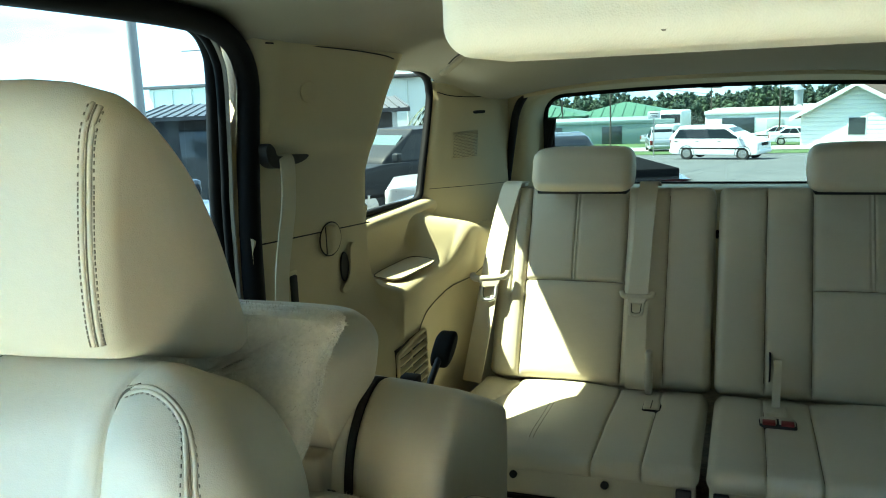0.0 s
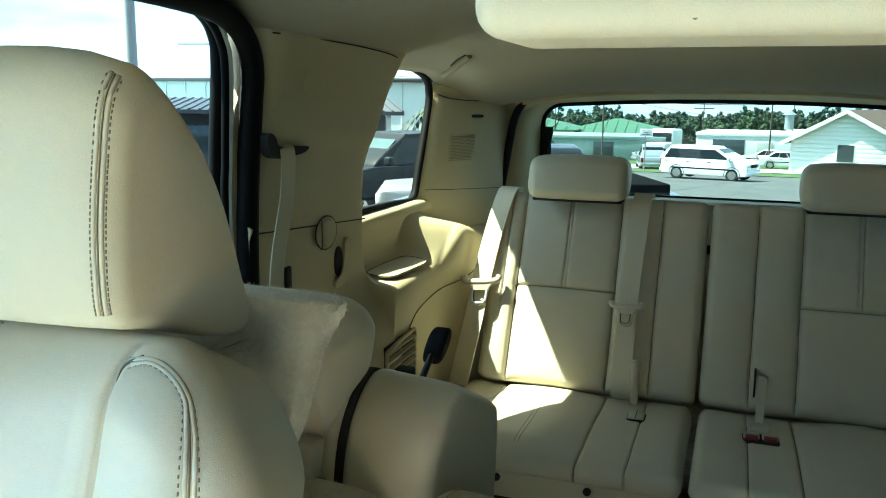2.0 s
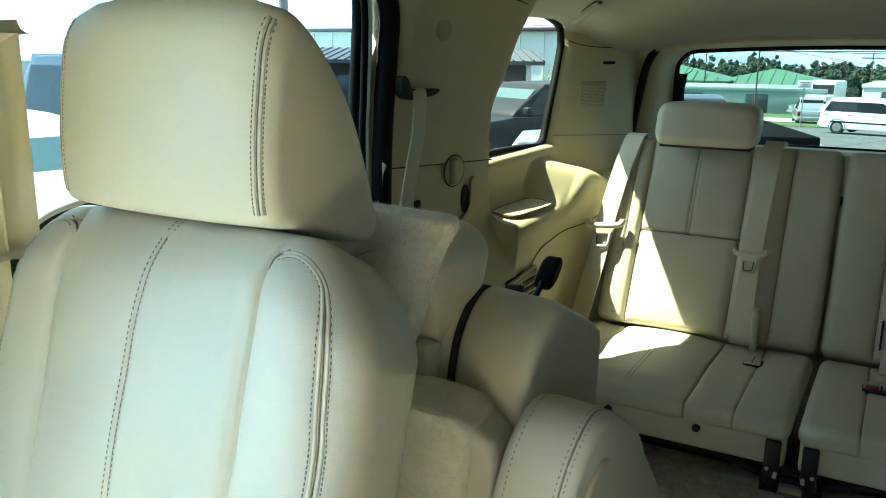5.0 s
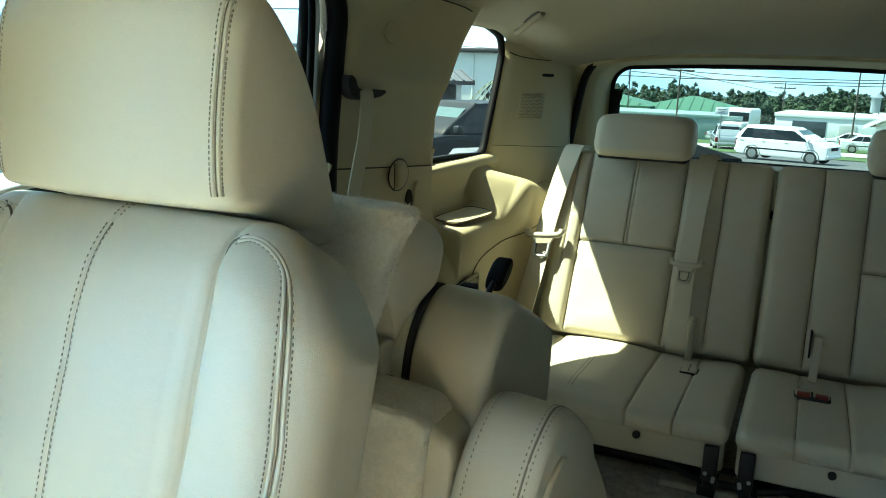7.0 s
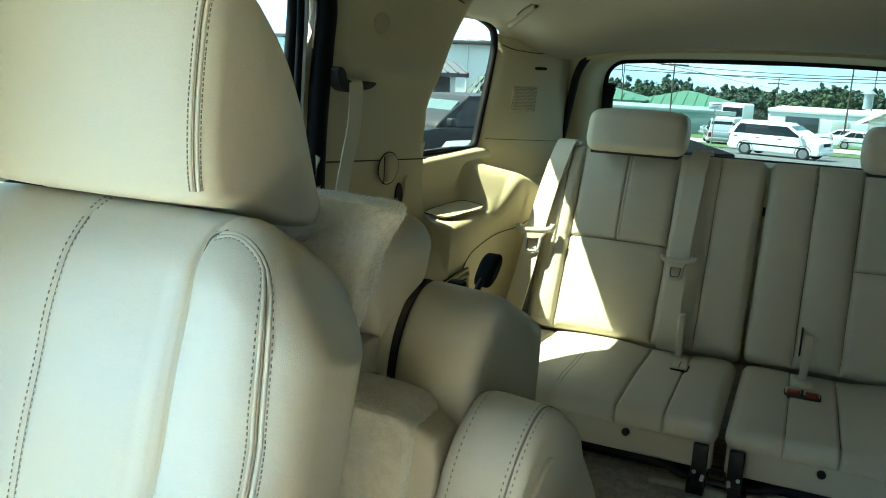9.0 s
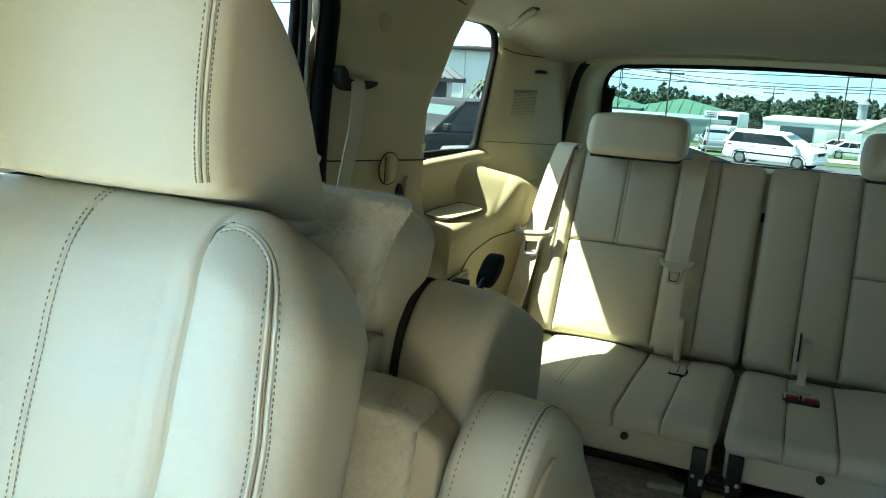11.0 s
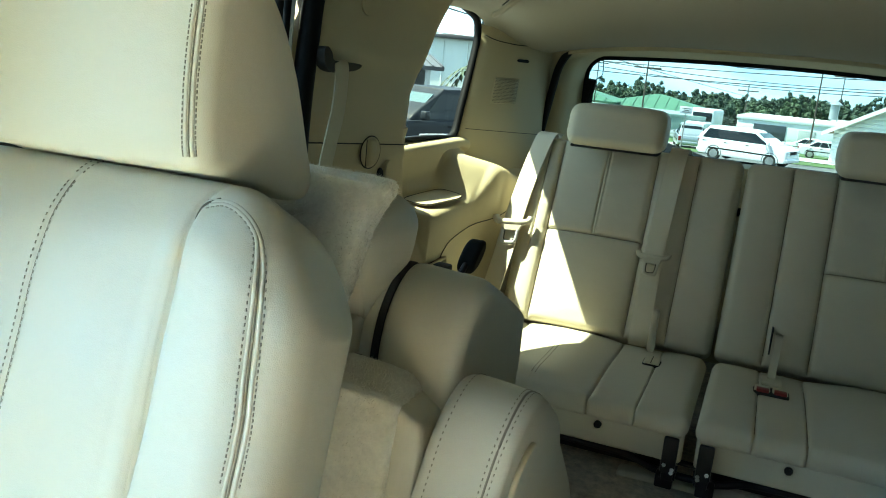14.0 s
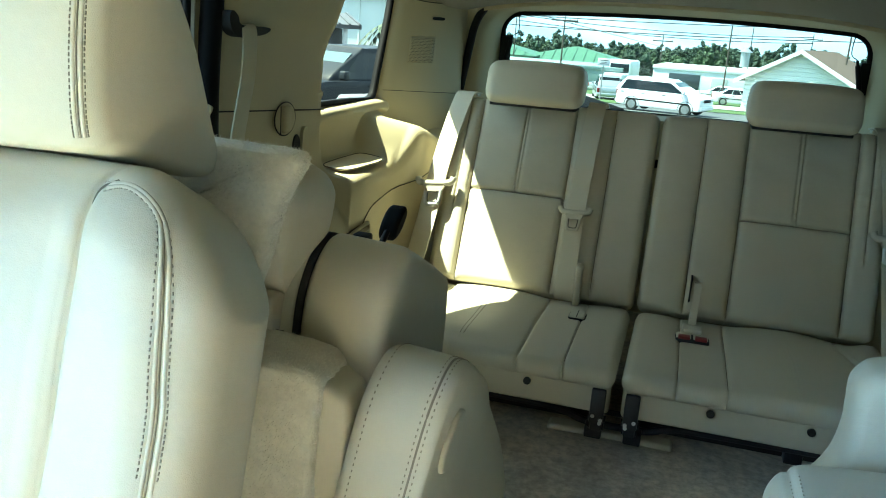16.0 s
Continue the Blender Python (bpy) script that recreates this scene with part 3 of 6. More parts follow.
def d_pillar(s, side):
    e = thing("trim_rear_pillar_" + side, "beige plastic rear pillar trim with a speaker grille and a slot", "car trim", kind="structure")

    def skin(t, z, out=0.0):
        y0 = min(window_edge_y(max(z, 0.868)), 2.46)
        x0 = 0.812
        k = 0.018 * math.sin(math.pi * t)
        return np.array((s * (x0 + (0.672 - x0) * t - k - out), y0 + (2.752 - y0) * t + 0.4 * k, z))

    zs, m, v, f = np.linspace(0.72, 1.25, 38), 20, [], []
    for z in zs:
        row = []
        for i in range(m + 1):
            p = skin(i / m, z)
            if i == 0:
                p[0] += s * 0.012
            p[2] = min(z, roof_z(p[0], p[1]) + 0.006)
            row.append(tuple(p))
        row += [(s * 0.70, 2.80, row[-1][2]), (s * 0.836, 2.76, row[-1][2]), (s * 0.836, row[0][1], row[0][2])]
        v += row
    n = m + 4
    for i in range(len(zs) - 1):
        for j in range(n):
            f.append((i * n + j, i * n + (j + 1) % n, (i + 1) * n + (j + 1) % n, (i + 1) * n + j))
    f += [tuple(range(n))[::-1], tuple(range((len(zs) - 1) * n, len(zs) * n))]
    mesh("moulding", v, f, PLASTIC, e, sharp=50)
    vv, ff = tube([skin(t, 0.888 - 0.022 * t, 0.0005) for t in np.linspace(0.02, 0.98, 12)], 0.0009, 6)
    mesh("seam", vv, ff, SHADE, e)
    g = thing("speaker_grille", "beige perforated speaker grille set in the rear pillar", "speaker")
    t0, t1, z0, z1 = 0.20, 0.485, 0.966, 1.046
    gv = [skin(t, z, o) for o in (0.0018, -0.004) for z in np.linspace(z0, z1, 6) for t in np.linspace(t0, t1, 6)]
    gf = []
    for j in range(5):
        for i in range(5):
            a = j * 6 + i
            gf.append((a, a + 1, a + 7, a + 6))
    rim = [0, 1, 2, 3, 4, 5, 11, 17, 23, 29, 35, 34, 33, 32, 31, 30, 24, 18, 12, 6]
    gf += [(a, b, b + 36, a + 36) for a, b in zip(rim, rim[1:] + rim[:1])]
    mesh("backing", gv, gf, PLASTIC, g)
    dots_v, dots_f = [], []
    for j in range(17):
        for i in range(19):
            t, z = t0 + (t1 - t0) * (i + 0.8 + 0.5 * (j % 2)) / 20, z0 + (z1 - z0) * (j + 0.8) / 18
            b = len(dots_v)
            for k in range(6):
                q = skin(t + 0.0042 * math.cos(k * math.pi / 3), z + 0.0014 * math.sin(k * math.pi / 3), 0.0022)
                dots_v.append(q)
            dots_f.append(tuple(range(b, b + 6)))
    tagged(mesh("perforations", dots_v, dots_f, GRILLEHOLE, g, smooth=False), kind="stuff")
    prof = smooth_line([skin(0.42, 1.103, 0.002), skin(0.44, 1.107, 0.002), skin(0.56, 1.107, 0.002), skin(0.58, 1.103, 0.002), skin(0.56, 1.098, 0.002), skin(0.44, 1.098, 0.002)], 4, True)
    bm = bmesh.new()
    fc = bm.faces.new([bm.verts.new(tuple(p)) for p in prof])
    ex = bmesh.ops.extrude_face_region(bm, geom=[fc])
    bmesh.ops.translate(bm, vec=(s * 0.012, 0, 0), verts=[q for q in ex["geom"] if isinstance(q, bmesh.types.BMVert)])
    bmesh.ops.recalc_face_normals(bm, faces=bm.faces)
    part("slot", bm, BLACK, e, "narrow dark slot")
    return e


def side_glass(s, side):
    """Quarter window with its rubber edge; rear door opening with seals, frame and glass."""
    w = thing("window_quarter_" + side, "tinted fixed quarter window with a black rubber edge", "window", kind="structure")
    edge = smooth_line([(1.70, 0.874), (1.9, 0.872), (2.15, 0.868), (2.285, 0.862), (2.32, 0.868), (2.34, 0.888), (2.37, 0.96), (2.415, 1.06), (2.447, 1.14), (2.449, 1.175), (2.433, 1.208), (2.38, 1.226), (2.25, 1.247), (2.1, 1.258), (1.9, 1.262)], 6)
    vv, ff = ribbon([(s * 0.832, y, z) for y, z in edge], [(-0.010, -0.006), (0.010, -0.006), (0.010, 0.006), (-0.010, 0.006)], beside((1, 0, 0)))
    mesh("rubber_edge", vv, ff, RUBBER, w)
    g = mesh("pane", [(s * 0.840, y, z) for y, z in ((1.66, 0.84), (2.56, 0.84), (2.56, 1.33), (1.66, 1.33))], [(0, 1, 2, 3)], TINTED if s < 0 else DARKGLASS, w, smooth=False)
    d = thing("door_rear_" + side, "closed rear door with black window frame and rubber seals", "car door", kind="structure")
    path = [(1.318, 0.2), (1.318, 0.7), (1.322, 0.94), (1.343, 1.12), (1.352, 1.185), (1.342, 1.230), (1.308, 1.264), (1.25, 1.283), (1.15, 1.292), (1.0, 1.296), (0.8, 1.298), (0.45, 1.296), (0.1, 1.288), (-0.25, 1.27)]
    inner = [(1.296, 0.2), (1.297, 0.9), (1.304, 1.046), (1.312, 1.189), (1.301, 1.24), (1.266, 1.277), (1.20, 1.297), (1.10, 1.306), (0.8, 1.307), (0.3, 1.30), (-0.2, 1.28)]
    outer = [(1.306, 0.2), (1.306, 0.9), (1.312, 1.048), (1.327, 1.20), (1.320, 1.253), (1.288, 1.289), (1.22, 1.312), (1.13, 1.324), (0.8, 1.326), (0.3, 1.32), (-0.2, 1.30)]
    for name, mat, v0, line, half, deep, lab in (("seal", RUBBER, 0.748, path, 0.02, 0.02, "thick black rubber door seal"), ("pinch_strip", GREYSTRIP, 0.770, inner, 0.0035, 0.010, "pale grey strip"),
                                                 ("inner_seal", RUBBER, 0.774, inner, 0.012, 0.008, ""), ("window_frame", BLACK, 0.796, outer, 0.022, 0.014, "black window frame")):
        ln = [(s * v0, p[0], p[1]) for p in smooth_line(line, 8)]
        sec = [(deep * math.cos(a), half * math.sin(a)) for a in np.linspace(0, 2 * math.pi, 13)[:-1]]
        vv, ff = ribbon(ln, sec, beside((1, 0, 0)))
        mesh(name, vv, ff, mat, d, lab)
    part("door_panel", block((s * 0.780, 0.55, 0.18), (s * 0.83, 1.275, 0.80), 0.015), PLASTIC, d)
    part("sill_seal", block((s * 0.790, 0.55, 0.80), (s * 0.805, 1.27, 0.825), 0.006), RUBBER, d)
    g = mesh("pane", [(s * 0.808, y, z) for y, z in ((0.5, 0.79), (1.33, 0.79), (1.33, 1.335), (0.5, 1.335))], [(0, 1, 2, 3)], DOORGLASS if s < 0 else DARKGLASS, d, smooth=False)
    part("centre_pillar", block((s * 0.745, 0.24, 0.18), (s * 0.82, 0.540, 1.31), 0.02), PLASTIC, d, "beige trimmed pillar between the doors")
    part("belt_adjuster", block((s * 0.728, 0.44, 0.905), (s * 0.76, 0.572, 1.146), 0.014, 4), PLASTIC, d, "rounded beige belt adjuster cover")
    arch = smooth_line([(0.50, 0.80), (0.54, 0.872), (0.571, 0.893), (0.618, 0.920), (0.651, 0.931), (0.707, 0.938), (0.749, 0.934), (0.80, 0.912), (0.85, 0.872), (0.88, 0.80)], 5, True)
    vv, ff = slab(arch, min(s * 0.785, s * 0.803), max(s * 0.785, s * 0.803), 0.004)
    mesh("sill_trim", vv, ff, BLACK, d, "black arched trim over the door sill")
    # Grey tube paints the glossy highlight along the arch.
    vv, ff = tube([(s * 0.786, y, z + 0.004) for y, z in arch[5:40]], 0.004, 6)
    mesh("sill_gloss_bead", vv, ff, GREYSTRIP, d)
    f = thing("door_front_" + side, "closed front door with beige inner panel", "car door", kind="structure")
    part("door_panel", block((s * 0.745, -0.75, 0.18), (s * 0.83, 0.24, 0.84), 0.015), PLASTIC, f)
    fg = mesh("pane", [(s * 0.806, y, z) for y, z in ((-1.0, 0.83), (0.25, 0.83), (0.25, 1.33), (-0.45, 1.33))], [(0, 1, 2, 3)], FRONTSIDE if s < 0 else DARKGLASS, f, smooth=False)
    # outer body skin
    b = thing("body_side_" + side, "black painted steel body side", "car body", kind="structure")
    part("rocker", block((s * 0.852, -0.9, -0.25), (s * 0.90, 3.0, 0.85), 0.02), CARPAINT_K, b)
    part("roof_rail", block((s * 0.80, -0.3, 1.315), (s * 0.87, 2.92, 1.375), 0.01), CARPAINT_K, b)
    part("rear_corner", block((s * 0.852, 2.72, 0.85), (s * 0.90, 3.0, 1.32), 0.02), CARPAINT_K, b)
    part("rear_fill", block((s * 0.70, 2.80, 0.2), (s * 0.87, 3.0, 1.32), 0.01), CARPAINT_K, b)
    part("pillar_skin", block((s * 0.815, 1.46, 0.85), (s * 0.87, 1.66, 1.32), 0.01), CARPAINT_K, b)
    return d


for s_, side_ in ((-1, "passenger"), (1, "driver")):
    quarter_trim(s_, side_), c_pillar(s_, side_), d_pillar(s_, side_), side_glass(s_, side_)
knob_and_pocket()


def rounded_loop(x, z0, z1, r, y, n=8, crown=0.0):
    pts = []
    for cx, cz, a0 in ((x - r, z1 - r, 0), (-x + r, z1 - r, 90), (-x + r, z0 + r, 180), (x - r, z0 + r, 270)):
        for k in range(n + 1):
            a = radians(a0 + 90 * k / n)
            px, pz = cx + r * math.cos(a), cz + r * math.sin(a)
            pts.append((px, y, pz))
    out = []
    for a, b in zip(pts, pts[1:] + pts[:1]):
        out.append(np.array(a))
        gap = np.linalg.norm(np.array(b) - np.array(a))
        k = int(gap / 0.08)
        out += [np.array(a) + (np.array(b) - np.array(a)) * (i + 1) / (k + 1) for i in range(k)]
    for p in out:
        if p[2] > (z0 + z1) / 2:
            p[2] += crown * (1 - (p[0] / x) ** 2)
    return out


def tailgate():
    e = thing("tailgate", "closed tailgate with beige trim round the tinted rear window", "tailgate", kind="structure")
    loops = [rounded_loop(0.70, 0.62, 1.21, 0.10, 2.775, crown=0.02), rounded_loop(0.640, 0.72, 1.158, 0.085, 2.785, crown=0.022), rounded_loop(0.61, 0.81, 1.150, 0.075, 2.84, crown=0.02),
             rounded_loop(0.590, 0.832, 1.143, 0.07, 2.905, crown=0.02), rounded_loop(0.590, 0.832, 1.143, 0.07, 2.93, crown=0.02), rounded_loop(0.80, 0.55, 1.32, 0.10, 2.94)]
    n = min(len(q) for q in loops)

    def even(loop, k):
        loop = loop + loop[:1]
        run = np.r_[0, np.cumsum([np.linalg.norm(b - a) for a, b in zip(loop, loop[1:])])]
        arr = np.array(loop)
        return [np.array([np.interp(d, run, arr[:, c]) for c in range(3)]) for d in np.linspace(0, run[-1], k, endpoint=False)]

    k = 160
    v, f = [], []
    for q in loops:
        v += even(q, k)
    for i in range(len(loops) - 1):
        for j in range(k):
            f.append((i * k + j, i * k + (j + 1) % k, (i + 1) * k + (j + 1) % k, (i + 1) * k + j))
    mesh("window_surround", v, f, PLASTIC, e, sharp=60)
    part("lower_panel", block((-0.72, 2.79, 0.15), (0.72, 2.94, 0.84), 0.02), PLASTIC, e)
    seal = rounded_loop(0.645, 0.70, 1.172, 0.10, 2.752, crown=0.014)
    for p in seal:
        p[0] *= 1 + 0.25 * max(0.0, 1.10 - p[2])
        top = float(step(p[2], 1.13, 1.165))
        p[1], p[2] = p[1] + 0.016 * top, p[2] + 0.014 * top
    vv, ff = ribbon(seal, ring(0.0135, 8), beside((0, 1, 0)), closed=True)
    mesh("seal", vv, ff, RUBBER, e, "black rubber tailgate seal")
    rub = rounded_loop(0.588, 0.834, 1.142, 0.065, 2.918, crown=0.02)
    vv, ff = ribbon(rub, [(-0.006, -0.012), (0.006, -0.012), (0.006, 0.012), (-0.006, 0.012)], beside((0, 1, 0)), closed=True)
    mesh("black_border", vv, ff, BLACK, e, "black ceramic border of the rear glass")
    g = mesh("pane", [(-0.6, 2.926, 0.80), (0.6, 2.926, 0.80), (0.6, 2.926, 1.17), (-0.6, 2.926, 1.17)], [(0, 1, 2, 3)], REARGLASS, e, smooth=False)
    for s in (-1, 1):
        part("border_block", block((s * 0.560, 2.908, 0.86), (s * 0.60, 2.922, 1.06), 0.006), BLACK, e)
        st = part("glass_strut", join(rod((s * 0.573, 2.90, 0.95), (s * 0.55, 2.90, 1.05), 0.008), rod((s * 0.55, 2.90, 1.05), (s * 0.547, 2.90, 1.065), 0.0045)), BLACK, e, "black glass strut with a thin wire")
        vv, ff = tube(smooth_line([(s * 0.547, 2.90, 1.065), (s * 0.528, 2.90, 1.08), (s * 0.526, 2.90, 1.11), (s * 0.532, 2.90, 1.155)], 5), 0.0016, 5)
        mesh("wire", vv, ff, BLACK, e)
    # rear headliner edge
    vv, ff = ribbon([(x, 2.758, roof_z(x, 2.745) - 0.004) for x in np.linspace(-0.64, 0.64, 30)], [(-0.014, -0.008), (0.014, -0.008), (0.014, 0.02), (-0.014, 0.02)], beside((0, 1, 0)))
    mesh("header_trim", vv, ff, PLASTIC, e)


tailgate()


def front_of_cabin():
    e = thing("dashboard", "dark grey dashboard below the windscreen", "dashboard", kind="structure")
    part("panel", block((-0.82, -1.45, 0.1), (0.82, -0.85, 0.72), 0.06, 4), DASH, e)
    w = thing("windscreen", "clear sloping windscreen", "window", kind="structure")
    g = mesh("pane", [(-0.78, -1.40, 0.72), (0.78, -1.40, 0.72), (0.72, -0.28, 1.30), (-0.72, -0.28, 1.30)], [(0, 1, 2, 3)], CLEAR, w, smooth=False)
    g.visible_shadow = False
    # Added unseen panel: it cuts the windscreen light on the driver half.
    b = thing("light_block_front", "unseen dark panel added to block light over the driver half of the windscreen", "wall", kind="structure")
    v = [(-0.21, -1.36, 0.73), (0.80, -1.36, 0.73), (0.74, -0.26, 1.31), (-0.21, -0.26, 1.31)]
    mesh("panel", v + [(p[0], p[1] + 0.02, p[2] - 0.02) for p in v], [(0, 1, 2, 3), (7, 6, 5, 4), (0, 4, 5, 1), (1, 5, 6, 2), (2, 6, 7, 3), (3, 7, 4, 0)], DASH, b, smooth=False)
    for s in (-1, 1):
        part("pillar", rod((s * 0.80, -1.42, 0.72), (s * 0.75, -0.26, 1.32), 0.045), PLASTIC, w)


front_of_cabin()


def overhead_console():
    e = thing("overhead_console", "smooth beige overhead console on the headliner", "overhead console")
    sh = Soft((0.368, 0.10, 0.14), 0.016, (12, 12, 6), lambda p, n: p + np.array((0.103, 0.545, 1.243)), 5)
    v, f = sh.build()
    mesh("housing", v, f, LEATHER, e)
    part("screw_hole", rod((0.027, 0.4975, 1.181), (0.027, 0.501, 1.1805), 0.0013), THREAD, e, "tiny brown screw hole")


overhead_console()


def grab_hook():
    e = thing("coat_hook", "folded beige coat hook on the headliner", "hook")
    v, f = tube(smooth_line([(-0.710, 2.235, 1.216), (-0.690, 2.215, 1.221), (-0.654, 2.18, 1.237), (-0.620, 2.15, 1.254), (-0.606, 2.137, 1.261)], 6), 0.0085, 10)
    mesh("hook", v, f, FABRIC, e)
    # Black tube draws the hook's shadow on the headliner.
    v, f = tube(smooth_line([(-0.668, 2.172, 1.238), (-0.640, 2.145, 1.252), (-0.612, 2.122, 1.262)], 6), 0.0018, 6)
    mesh("gap", v, f, SHADE, e, "dark slit standing for the shadow beside the hook")


grab_hook()


def headliner_seams(s):
    e = thing("trim_seam", "thin dark joint between the headliner and the pillar trim", "trim", kind="structure")
    for line in ([(0.7105, 1.36, 1.2565), (0.7055, 1.494, 1.2575), (0.7055, 1.693, 1.256), (0.7075, 1.844, 1.251), (0.7105, 1.91, 1.245)],
                 [(0.809, 2.460, 1.168), (0.792, 2.488, 1.159), (0.774, 2.518, 1.154), (0.743, 2.568, 1.150), (0.720, 2.611, 1.150), (0.6995, 2.654, 1.154), (0.685, 2.697, 1.161)]):
        pts = smooth_line([(s * a, b, c) for a, b, c in line], 6)
        v, f = tube(pts, 0.0016, 6)
        mesh("joint", v, f, SHADE, e)


headliner_seams(-1)
headliner_seams(1)


# ---- third row ----
def seam_cut(a, b, cuts):
    """The sum of grooves: cuts are (line, depth, half width)."""
    out = np.zeros(np.shape(a))
    for line, depth, width in cuts:
        out += depth * np.exp(-gap_to(a, b, line) / width)
    return out


UP, FRONT = np.array((0, 0.407, 0.914)), np.array((0, -0.914, 0.407))


def strap(name, line, width, across, parent, mat=WEBBING, thick=0.0016):
    """A flat belt along a line, its width lying along the given way."""
    across = np.array(across, float) / np.linalg.norm(across)

    def at(i, ln):
        t = tangent(i, ln)
        u = across - t * (across @ t)
        u /= np.linalg.norm(u)
        return u, np.cross(t, u)

    h = width / 2
    v, f = ribbon(smooth_line(line, 8), [(-h, -thick), (-h * 0.3, -thick), (h * 0.3, -thick), (h, -thick), (h, thick), (-h, thick)], at)
    return mesh(name, v, f, mat, parent, sharp=40)


def tongue(parent, place, across, down, size=1.0, plate=STEEL, label="belt tongue with its latch plate"):
    """Belt tongue: a plastic bar with upturned ends, a tapered neck and a latch plate with an open slot."""
    x, z = Vector(across).normalized(), -Vector(down).normalized()
    y = z.cross(x).normalized()
    m = np.array(Matrix.Translation(place) @ Matrix((x, y, z)).transposed().to_4x4() @ Matrix.Scale(size, 4))
    put = lambda pts: [m[:3, :3] @ np.array(p) + m[:3, 3] for p in pts]
    v, f = ribbon(smooth_line([(-0.041, -0.002, 0.014), (-0.038, -0.004, 0.004), (-0.028, -0.005, 0.0), (0, -0.005, -0.001), (0.028, -0.005, 0.0), (0.038, -0.004, 0.004), (0.041, -0.002, 0.014)], 6), ring(0.0075, 10), beside((0, 1, 0)))
    mesh("tongue_bar", put(v), f, BUCKLE, parent, label)
    neck = [(-0.026, -0.010, -0.004), (0.026, -0.010, -0.004), (0.018, -0.009, -0.020), (-0.018, -0.009, -0.020)]
    mesh("tongue_body", put(neck + [(p[0], 0.004, p[2]) for p in neck]), [(0, 1, 2, 3), (7, 6, 5, 4), (0, 4, 5, 1), (1, 5, 6, 2), (2, 6, 7, 3), (3, 7, 4, 0)], BUCKLE, parent, smooth=False)
    loop = smooth_line([(-0.0165, 0, -0.018), (-0.0155, 0, -0.040), (-0.011, 0, -0.049), (0.011, 0, -0.049), (0.0155, 0, -0.040), (0.0165, 0, -0.018)], 5)
    v, f = ribbon([p + np.array((0, -0.007, 0)) for p in loop], [(-0.0018, -0.0042), (0.0018, -0.0042), (0.0018, 0.0042), (-0.0018, 0.0042)], beside((0, 1, 0)))
    mesh("latch_plate", put(v), f, plate, parent, "latch plate with an open slot")
    slot = smooth_line([(-0.0125, 0, -0.020), (-0.0115, 0, -0.038), (-0.008, 0, -0.0445), (0.008, 0, -0.0445), (0.0115, 0, -0.038), (0.0125, 0, -0.020)], 5)
    v, f = tube([p + np.array((0, -0.0082, 0)) for p in slot], 0.0013, 6)
    mesh("latch_slot", put(v), f, SHADE, parent)


